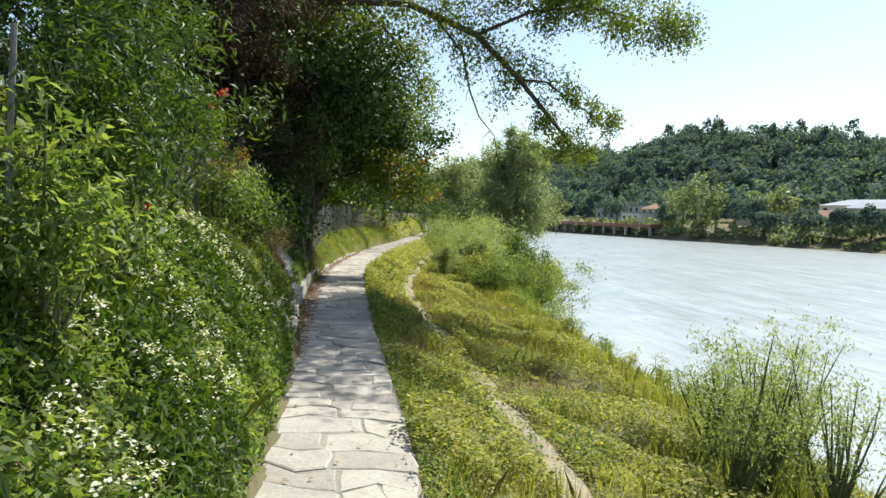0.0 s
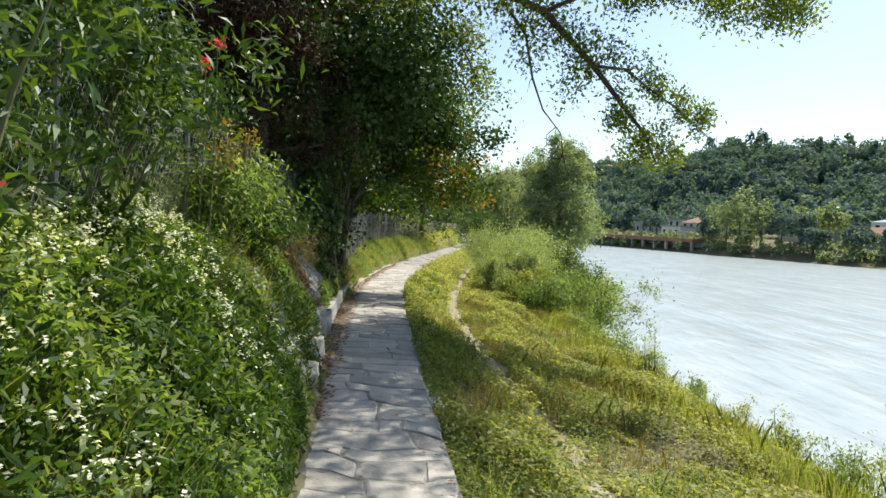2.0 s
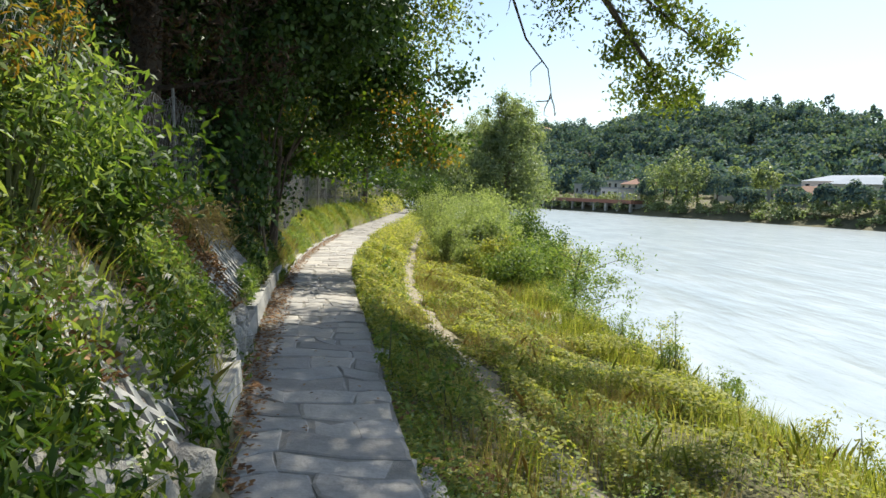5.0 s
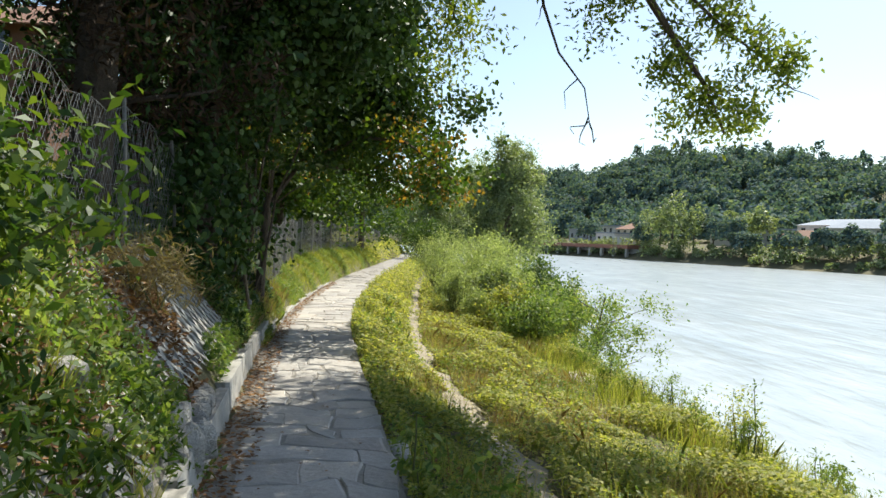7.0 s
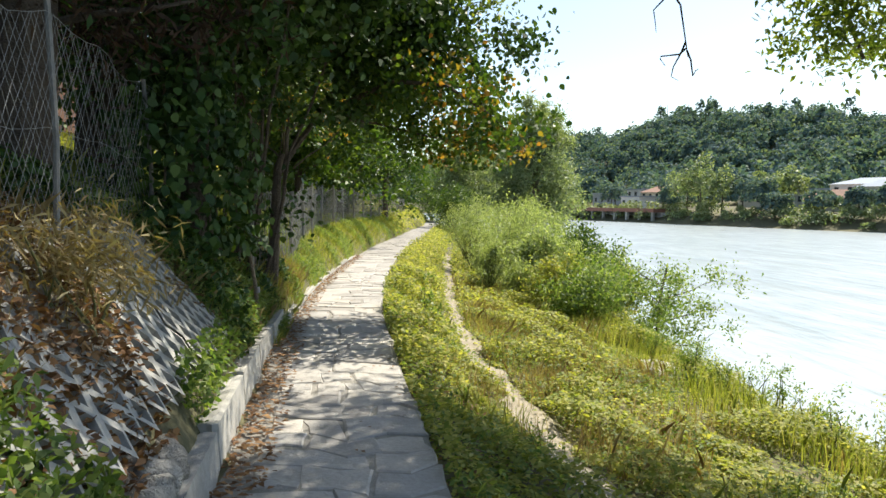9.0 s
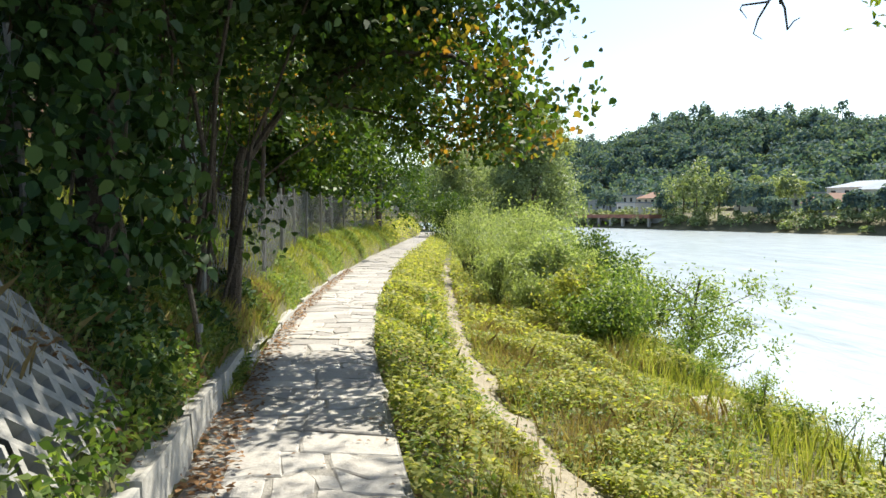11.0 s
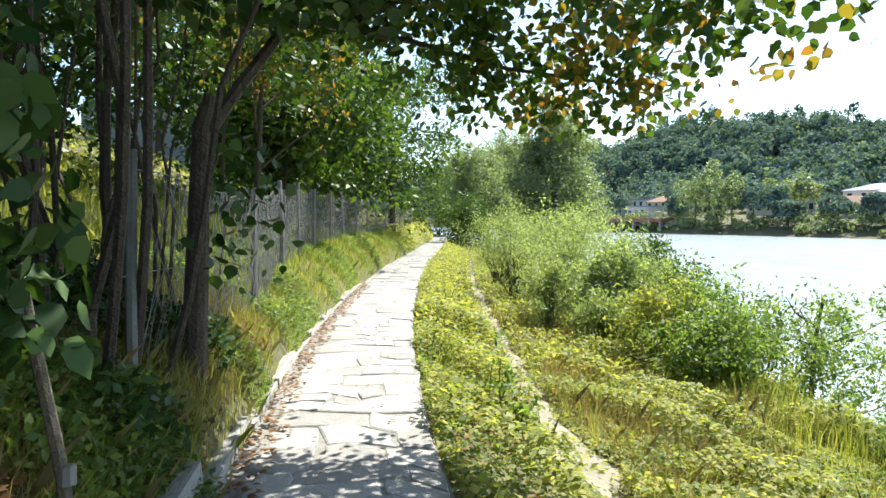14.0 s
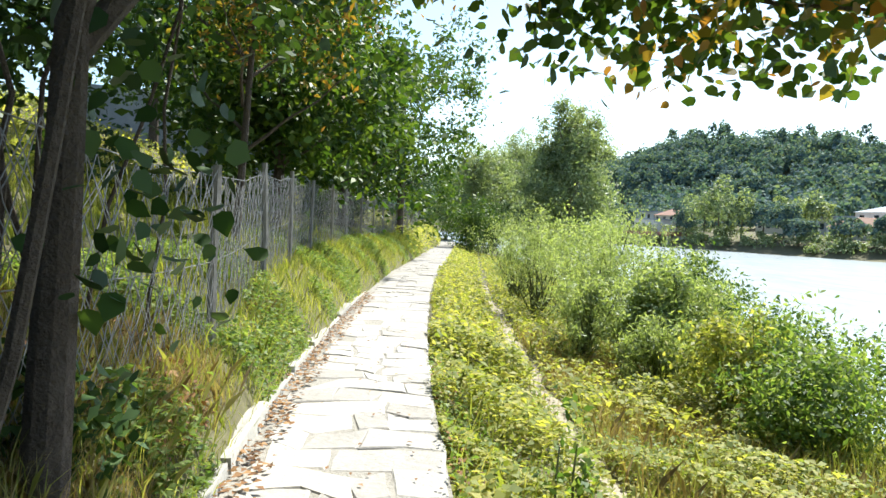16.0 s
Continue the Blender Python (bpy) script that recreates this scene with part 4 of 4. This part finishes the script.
# ---- bushes of the river side ----
shrub("bush", 1.45, 24.6, 0.7, 1.15, 0.085, M_WEED, "dense bright green bush on the river bank", n=4800, nclump=55, seed=3, spread=0.2, hang=0.2)
shrub("bush", 1.0, 25.9, 0.6, 1.35, 0.085, M_COVER, "yellow-green leafy bush on the river bank", n=3200, nclump=45, seed=13, spread=0.22, hang=0.1)
shrub("bush", 2.1, 25.9, 0.8, 1.6, 0.085, M_WEED, "dense bright green bush on the river bank", n=5200, nclump=55, seed=7, spread=0.2, hang=0.3)
shrub("bush", 2.7, 28.6, 0.8, 1.8, 0.11, M_WEED, "leafy green bush above the water", n=4000, nclump=44, seed=8, spread=0.32, hang=0.3)

shrub("bush", 0.8, 28.6, 0.7, 1.5, 0.10, M_SILVER, "grey-green bush among the bank plants", n=8000, nclump=90, seed=4, spread=0.2)
shrub("bush", 3.2, 33.5, 1.3, 2.9, 0.12, M_MID, "tall dark and light green bush by the water", n=13000, nclump=120, seed=5, spread=0.17)
shrub("bush", 4.4, 36.5, 1.3, 2.4, 0.12, M_COVER, "broad green bush by the water", n=8000, nclump=90, seed=6, spread=0.18)
shrub("bush", 1.6, 38.5, 1.8, 3.0, 0.12, M_SILVER, "grey-green bush on the bank", n=5000, nclump=70, seed=16, spread=0.18)
for i, (x, y, r_, h) in enumerate(((0.4, 30.5, 1.0, 2.5), (-0.5, 33.0, 1.1, 2.6), (0.9, 34.5, 1.2, 2.8), (-0.6, 37.0, 1.2, 2.6), (1.5, 31.5, 0.9, 2.3), (-0.3, 28.3, 0.6, 1.6), (1.5, 28.6, 0.8, 2.0), (0.4, 26.8, 0.5, 1.1))):
    shrub("willow_shrub", x, y, r_, h, 0.085, M_SILVER, "slender silvery green willow shrub", group="willow shrubs on the bank", n=4800, nclump=90, aspect=0.25, hang=-0.6, up=0.1, seed=20 + i, stems=22, spread=0.14, shell=0.15)
for i, (x, y, r_, h) in enumerate(((2.9, 6.9, 0.55, 1.75), (3.5, 7.6, 0.65, 1.9), (3.3, 8.4, 0.55, 1.7), (4.1, 8.2, 0.6, 1.8), (3.7, 6.6, 0.6, 1.6), (4.4, 9.3, 0.5, 1.5))):
    shrub("tall_weed", x, y, r_, h, 0.05, M_SILVER, "tall grey-green feathery weeds at the water's edge", group="tall weeds by the water", n=2600, nclump=70, aspect=0.28, hang=-0.7, up=0.1, seed=40 + i, stems=24, spread=0.12, shell=0.1)
rw = random.Random(8)
for i in range(40):
    y = rw.uniform(9, 27)
    x = float(edge(y)) + rw.uniform(4.5, 5.4)
    shrub("bank_weed", x, y, rw.uniform(0.2, 0.38), rw.uniform(0.5, 0.95), 0.05, M_WEED if i % 3 else M_COVER, "leafy weed standing on the bank's edge", "weed", "weeds on the bank's edge", n=420, nclump=22, aspect=0.35, hang=-0.4, up=0.2, seed=60 + i, stems=7, spread=0.2, shell=0.1)
for i, (x, y, r_, h) in enumerate(((-1.85, 20.9, 0.2, 0.75), (-1.7, 20.4, 0.16, 0.45), (-1.2, 12.2, 0.16, 0.6), (0.1, 8.6, 0.2, 0.5), (-0.75, 11.6, 0.18, 0.65))):
    shrub("sapling", x, y, r_, h, 0.07, M_WEED, "small leafy sapling beside the path", "sapling", n=110, nclump=16, aspect=0.5, seed=90 + i, stems=3, spread=0.2)

# small wind-bent tree above the water
x, y = 3.2, 25.6
z = float(ground_z(x, y))
tree("small_tree", x, y, z, "small thin tree leaning over the water", "tree", [(0, 0, -0.2), (0.1, 0, 0.7), (0.15, 0.05, 1.5), (0.3, 0.1, 2.2)], 0.05,
     [(wander((0.1, 0, 0.4 + 0.18 * q), (1.25 * math.cos(q * 2.1 - 0.6) + 0.35, 1.0 * math.sin(q * 2.1), 0.75 + 0.2 * q), 4, 0.15, 500 + q), 0.018, 0.005) for q in range(9)],
     [("crown", (0.45, 0.05, 1.45), (1.45, 1.2, 0.95), 48, 5200, 0.085, M_WEED, 0.45, 0.1, 0.35, 4, 0.17)], M_BARK)

# ---- shrubs of the steep bank ----
for i, (x, y, r_, h, m, n, asp, lf) in enumerate(((-2.8, 5.6, 0.75, 2.4, M_DARK, 6000, 0.22, 0.12), (-3.1, 7.2, 0.85, 2.6, M_MID, 6000, 0.22, 0.12), (-2.1, 4.4, 0.5, 1.7, M_MID, 4200, 0.25, 0.075), (-3.0, 9.2, 0.6, 1.0, M_WEED, 3200, 0.26, 0.08), (-4.3, 9.8, 0.9, 1.7, M_DARK, 5000, 0.4, 0.09), (-4.7, 11.8, 0.9, 1.8, M_DARK, 5000, 0.4, 0.09), (-2.9, 10.2, 0.6, 1.0, M_MID, 2600, 0.4, 0.07), (-4.5, 6.0, 1.3, 4.5, M_DARK, 6500, 0.35, 0.1), (-4.2, 3.0, 1.3, 4.5, M_DARK, 6500, 0.35, 0.1), (-1.75, 3.2, 0.4, 1.1, M_WEED, 2400, 0.3, 0.07), (-3.3, 13.2, 0.4, 0.6, M_DRY, 1500, 0.12, 0.1))):
    shrub("bank_shrub", x, y, r_, h, lf, m, "dense green shrub growing on the steep bank" if m is not M_DRY else "tangle of dry brown twigs on the bank", n=n, nclump=80, aspect=asp, hang=0.25, seed=120 + i, stems=8, spread=0.17, shell=0.2)
for i, (x, y, r_, h, m) in enumerate(((-1.3, 58.5, 1.5, 3.4, M_MID), (-5.0, 62, 1.8, 4.5, M_DARK), (-0.2, 63, 1.8, 3.8, M_DARK), (-2.8, 79, 2.2, 4.8, M_MID))):
    shrub("hedge_bush", x, y, r_, h, 0.16, m, "dark green bush closing in on the far path", n=4500, nclump=60, seed=170 + i, spread=0.2)
shrub("goldenrod", -2.95, 9.2, 0.35, 1.3, 0.06, M_AUTUMN, "orange and yellow flowering weed on the bank", "plant", n=450, nclump=16, aspect=0.25, seed=150, stems=8, lift=0.6)
for i, (x, y, dz) in enumerate(((-1.95, 4.7, 0.9), (-2.6, 8.1, 2.2), (-2.9, 8.6, 2.0))):
    ob = thing("rose", x, y, float(ground_z(x, y)), "single red rose on a green stem", "flower", "roses")
    v, f = tube([(0, 0, -0.05), (0.02, 0, dz * 0.5), (0, 0.02, dz * 0.85)], 0.006, 0.004, 5)
    obj_from("stem", v, f, M_STEM, ob)
    pts = rng.normal(size=(26, 3)) * 0.025 + np.array((0, 0.02, dz * 0.85))
    fast_mesh("petals", leaves(pts, 0.05, 0.8, 0.3), 4, M_PINK, ob)

# ---- the far shore ----
def far_point(s, w):
    return SHORE[0] + ALONG[0] * s + AWAY[0] * w, SHORE[1] + ALONG[1] * s + AWAY[1] * w


FACE = math.degrees(math.atan2(ALONG[1], ALONG[0]))


def box(bm, x0, x1, y0, y1, z0, z1):
    vs = [bm.verts.new(p) for p in ((x0, y0, z0), (x1, y0, z0), (x1, y1, z0), (x0, y1, z0), (x0, y0, z1), (x1, y0, z1), (x1, y1, z1), (x0, y1, z1))]
    for q in ((3, 2, 1, 0), (4, 5, 6, 7), (0, 1, 5, 4), (1, 2, 6, 5), (2, 3, 7, 6), (3, 0, 4, 7)):
        bm.faces.new([vs[k] for k in q])


def house(s, w, length, depth, height, wall_mat, roof_mat, rise, label, storeys=2, bays=5, turn=0, z=None):
    """A far building: walls, a hipped or flat roof with eaves, and rows of windows on the side towards the river."""
    x, y = far_point(s, w)
    ob = thing("house", x, y, float(ground_z(x, y)) - 0.5 if z is None else z, label, "building", "houses on the far shore")
    ob.rotation_euler = (0, 0, radians(FACE + turn))
    bm = bmesh.new()
    box(bm, -length / 2, length / 2, -depth / 2, depth / 2, 0, height)
    part("wall", bm, wall_mat, ob)
    bm = bmesh.new()
    o = 0.4
    lo = [bm.verts.new(p) for p in ((-length / 2 - o, -depth / 2 - o, height), (length / 2 + o, -depth / 2 - o, height), (length / 2 + o, depth / 2 + o, height), (-length / 2 - o, depth / 2 + o, height))]
    if rise > 0:
        inset = min(depth * 0.35, length * 0.3)
        a, b = bm.verts.new((-length / 2 + inset, 0, height + rise)), bm.verts.new((length / 2 - inset, 0, height + rise))
        for q in ((lo[0], lo[1], b, a), (lo[2], lo[3], a, b), (lo[1], lo[2], b), (lo[3], lo[0], a), (lo[3], lo[2], lo[1], lo[0])):
            bm.faces.new(q)
    else:
        hi = [bm.verts.new((v.co.x, v.co.y, height + 0.4)) for v in lo]
        bm.faces.new(hi)
        for k in range(4):
            bm.faces.new((lo[k], lo[(k + 1) % 4], hi[(k + 1) % 4], hi[k]))
    part("roof", bm, roof_mat, ob)
    for j in range(storeys):
        for i in range(bays):
            cx = -length / 2 + (i + 0.5) * length / bays
            cz = height * (j + 0.55) / storeys
            bm = bmesh.new()
            box(bm, cx - 0.6, cx + 0.6, -depth / 2 - 0.05, -depth / 2 + 0.1, cz - 0.8, cz + 0.8)
            part("window", bm, M_PANE, ob)
    return ob


house(57, 34, 26, 12, 6.8, M_WALLW, M_SHEET, 1.8, "large white building with a pale hipped roof", 2, 7)
house(66, 22, 14, 9, 6.0, M_WALLB, M_SHEET, 1.8, "beige house with a pale roof on the far shore", 2, 4, 12)
house(54, 18, 8, 7, 3.2, M_WALLB, M_TILE, 2.4, "small house with a red tiled roof", 1, 3, 20)
house(48, 20, 7, 6, 3.0, M_WALLW, M_TILE, 2.2, "small white house with a red tiled roof", 1, 2, -15)
house(32, 40, 26, 12, 5.5, M_WALLG, M_SHEET, 0, "long grey flat-roofed hall among trees", 1, 8)
house(14, 46, 22, 12, 5.0, M_WALLB, M_SHEET, 0, "long low beige hall with a flat roof", 1, 7)
house(-20, 30, 13, 9, 5.5, M_WALLB, M_TILE, 2.2, "beige house with a tiled roof above the water", 2, 4)
house(-14, 14, 9, 7, 4.0, M_WALLW, M_SHEET, 0, "small white flat-roofed building near the water", 1, 3)
house(-34, 34, 10, 9, 6.5, M_WALLW, M_SHEET, 0, "white cube-shaped building with large windows", 2, 3)
house(-52, 38, 24, 10, 5.2, M_WALLG, M_SHEET, 0, "long grey building with a flat roof", 1, 6)
house(88, 36, 18, 11, 6.5, M_WALLW, M_TILE, 2.6, "white house with a red tiled roof", 2, 5)
house(112, 30, 20, 10, 6.0, M_WALLB, M_TILE, 2.4, "beige house with a red tiled roof", 2, 5)
house(-330, 190, 26, 12, 9.0, M_WALLB, M_TILE, 2.0, "old brownish building on the wooded hill", 2, 5)

# reddish quay shed along the water
x, y = far_point(-22, 4)
quay = thing("quay_shed", x, y, -2.7, "long low reddish-brown quay shed on piers by the water", "building")
quay.rotation_euler = (0, 0, radians(FACE))
bm = bmesh.new()
box(bm, -42, 30, -3, 6, 3.2, 4.3)
part("deck", bm, M_WALLR, quay)
bm = bmesh.new()
box(bm, -42, 30, 1, 6, 0, 3.2)
part("back_wall", bm, M_WALLG, quay)
for i in range(13):
    bm = bmesh.new()
    box(bm, -41 + i * 5.8, -40.2 + i * 5.8, -2.6, -1.8, 0, 3.2)
    part("pier", bm, M_CONC, quay)


def crown_points(cx, cy, cz, r, h, n, gen):
    """Leaf places on a lumpy round crown."""
    v = unit(gen.normal(size=(n, 3)))
    v[:, 2] = np.where(v[:, 2] < -0.35, -v[:, 2], v[:, 2])
    ph = gen.uniform(0, 6.3, 3)
    lump = 1 + 0.22 * np.sin(v[:, 0] * 5 + ph[0]) + 0.2 * np.sin(v[:, 1] * 5 + ph[1]) + 0.15 * np.sin(v[:, 2] * 7 + ph[2])
    p = v * (lump * gen.uniform(0.78, 1.04, n))[:, None] * np.array((r, r, h / 2)) + np.array((cx, cy, cz + h / 2))
    return p, v


gen = np.random.default_rng(77)
# trees of the far shore, each on its own
shore_trees = [(20, 7, 5.2, 12.5), (14, 8, 4.6, 10), (27, 8, 4.5, 9), (33, 9, 3.6, 6.5), (8, 7, 3.4, 6), (40, 8, 3.8, 7), (46, 6, 3.2, 5), (39, 20, 4.2, 9), (58, 7, 3.4, 5), (66, 8, 3.2, 5), (74, 7, 3.6, 6), (82, 9, 4, 7), (92, 9, 4.2, 8), (104, 8, 4, 7), (-28, 14, 3.2, 7), (-36, 22, 3.6, 7.5), (-8, 22, 4.0, 8), (-62, 12, 5, 9), (-80, 12, 5, 10), (0, 26, 4.4, 9), (26, 28, 4.4, 9), (74, 26, 4.4, 9), (120, 9, 4.5, 9), (140, 9, 5, 9), (165, 9, 5, 10)]
for (s, w, r_, h) in shore_trees:
    x, y = far_point(s, w)
    z = float(ground_z(x, y))
    ob = thing("shore_tree", x, y, z, "rounded grey-green tree on the far shore", "tree", "trees on the far shore")
    v, f = tube([(0, 0, -0.3), (0.1, 0, h * 0.3), (0, 0, h * 0.7)], 0.25, 0.1, 6)
    obj_from("trunk", v, f, M_BARK, ob)
    p, nrm = crown_points(0, 0, h * 0.06, r_, h * 1.08, 1300, gen)
    # lower trees take the leaf colour with haze painted in
    fast_mesh("crown", leaves(p, 0.75, 0.7, 0.3, 0, nrm), 4, M_WILLOW if h > 8 else M_FAR_HAZED, ob)
P, N = [], []
for i in range(340):
    x, y = far_point(gen.uniform(-150, 260), gen.uniform(1.0, 9))
    r_ = gen.uniform(1.2, 2.6)
    p, nrm = crown_points(x, y, float(ground_z(x, y)) - 0.4, r_, r_ * 1.5, 170, gen)
    P.append(p)
    N.append(nrm)
P, N = np.concatenate(P), np.concatenate(N)
stuff("shore_bushes", leaves(P, 0.55, 0.7, 0.3, 0, N), 4, M_WILLOW, "dense bushes along the far waterline", "bushes")
# the wooded hill; distance haze is painted into its blue leaf colour
P, N = [], []
for i in range(1350):
    s, w = gen.uniform(-560, 190), 62 + 175 * gen.uniform() ** 0.9
    x, y = far_point(s, w)
    r_, h = gen.uniform(4.5, 9.0), gen.uniform(8, 17)
    p, nrm = crown_points(x, y, float(ground_z(x, y)) - 2.0, r_, h, 300, gen)
    P.append(p)
    N.append(nrm)
P, N = np.concatenate(P), np.concatenate(N)
stuff("hill_forest", leaves(P, 1.7, 0.85, 0.15, 0, N * 1.5), 4, M_FAR_HAZED, "dense broadleaf forest on the hill across the river", "forest")
# thin bare trees on the ridge
T = []
P, N = [], []
for i in range(34):
    x, y = far_point(gen.uniform(-240, 60), gen.uniform(190, 225))
    z = float(ground_z(x, y))
    top = z + gen.uniform(14, 20)
    if i % 3:
        p, nrm = crown_points(x, y, top - 8, gen.uniform(1.8, 3.6), gen.uniform(7, 10), 130, gen)
        P.append(p)
        N.append(nrm)
    T.append(tube([(x, y, z), (x + gen.normal() * 0.5, y, (z + top) / 2), (x + gen.normal() * 0.8, y, top)], 0.4, 0.12, 5))
v, f = joined(T)
tagged(obj_from("ridge_trunks", v, f, M_BARK), "thin bare trunks standing on the ridge", "trunks", kind="stuff")
P, N = np.concatenate(P), np.concatenate(N)
# same blue-hazed leaf colour as the hill
stuff("ridge_crowns", leaves(P, 1.5, 0.8, 0.15, 0, N), 4, M_FAR_HAZED, "sparse crowns of the trees on the ridge", "trees")

# ---- garden buildings ----
gx0, gy0 = -14.2, 30.5
shed = thing("garden_shed", gx0, gy0, float(ground_z(gx0, gy0)) - 0.2, "brown wooden garden shed with a tiled roof", "shed")
sh_h = 7.6 - float(ground_z(gx0, gy0)) + 0.2
bm = bmesh.new()
box(bm, -1.6, 1.6, -1.3, 1.3, 0, sh_h)
part("wall", bm, M_WOOD, shed)
bm = bmesh.new()
box(bm, -0.4, 0.4, -1.36, -1.2, sh_h - 1.0, sh_h - 0.3)
part("window", bm, M_PANE, shed)
tile_bm = bmesh.new()
box(tile_bm, -0.1, 0.1, -0.17, 0.17, 0, 0.05)
tile_me = bpy.data.meshes.new("roof_tile")
tile_bm.to_mesh(tile_me)
tile_bm.free()
tile_me.materials.append(M_TILE)
for side in (-1, 1):
    for j in range(6):
        for i in range(18):
            ob = new("roof_tile", tile_me)
            ob.parent = shed
            ob.matrix_local = pose(-1.85 + i * 0.217, side * (1.65 - j * 0.29), sh_h - 0.12 + j * 0.17, side * -30 if side > 0 else 30, 0, 0)
bm = bmesh.new()
box(bm, -6.0, 6.0, -0.15, 0.15, -0.5, 3.2)
gw = thing("garden_wall", -11.5, 46, float(ground_z(-11.5, 46)), "blue-grey rendered wall behind the garden trees", "wall")
gw.rotation_euler = (0, 0, radians(20))
part("wall", bm, M_WALLG, gw)

# ---- flagstones ----
gs = random.Random(12)
y = -6.0
far_V, far_F = [], []
stone_me = 0
while y < 70:
    near = 1.6 < y < 30
    rowh = gs.uniform(0.24, 0.42)
    cuts = sorted(gs.uniform(0.2, 0.8) for _ in range(gs.choice((1, 2, 2, 3))))
    cuts = [0.0] + [c for i, c in enumerate(cuts) if i == 0 or c - cuts[i - 1] > 0.15] + [1.0]
    for a, b in zip(cuts, cuts[1:]):
        skew = gs.uniform(-0.03, 0.03)
        ya, yb = y + 0.004 + skew * 0.3, y + rowh - 0.004 + skew * 0.3
        lx, rx = -PATH_W * (1 - a) + 0.006, -PATH_W * (1 - b) - 0.006
        if a == 0:
            lx -= gs.uniform(0, 0.08)
        if b == 1:
            rx += gs.uniform(-0.025, 0.02)
        ring = [(lx, ya), ((lx + rx) / 2, ya), (rx, ya), (rx, (ya + yb) / 2), (rx, yb), ((lx + rx) / 2, yb), (lx, yb), (lx, (ya + yb) / 2)]
        ring = [(p[0] + gs.gauss(0, 0.009), p[1] + gs.gauss(0, 0.012)) for p in ring]
        ring = [(p[0] + 0.05 * math.sin(p[1] * 5.1 + p[0] * 3) * (1 if 0 < a and b < 1 else 0.35), p[1] + 0.07 * math.sin(p[0] * 6.3 + p[1] * 1.9) + 0.05 * math.sin(p[0] * 13 - p[1] * 3.1)) for p in ring]
        cx, cy = sum(p[0] for p in ring) / 8, sum(p[1] for p in ring) / 8
        ex = float(edge(cy))
        slope = float(edge(cy + 0.2) - edge(cy - 0.2)) / 0.4
        zt = float(path_z(cy)) + gs.gauss(0, 0.004)
        tx, ty = gs.gauss(0, 0.012), gs.gauss(0, 0.012)
        V = []
        for shrink, dz in ((1.0, -0.05), (1.0, -0.009), (0.93, 0.0)):
            for p in ring:
                px, py = cx + (p[0] - cx) * shrink, cy + (p[1] - cy) * shrink
                V.append((ex + px + slope * (py - cy), py, zt + dz + (px - cx) * tx + (py - cy) * ty))
        F = [tuple(range(16, 24))]
        for l in (0, 8):
            F += [(l + k, l + (k + 1) % 8, l + 8 + (k + 1) % 8, l + 8 + k) for k in range(8)]
        if near and stone_me < 300:
            stone_me += 1
            obj_from("flagstone", V, F, M_STONE, paved_path)
        else:
            o = len(far_V)
            far_V += V
            far_F += [tuple(q + o for q in f) for f in F]
    y += rowh
rest = obj_from("flagstone_rest", far_V, far_F, M_STONE, paved_path)
rest["kind"] = "stuff"
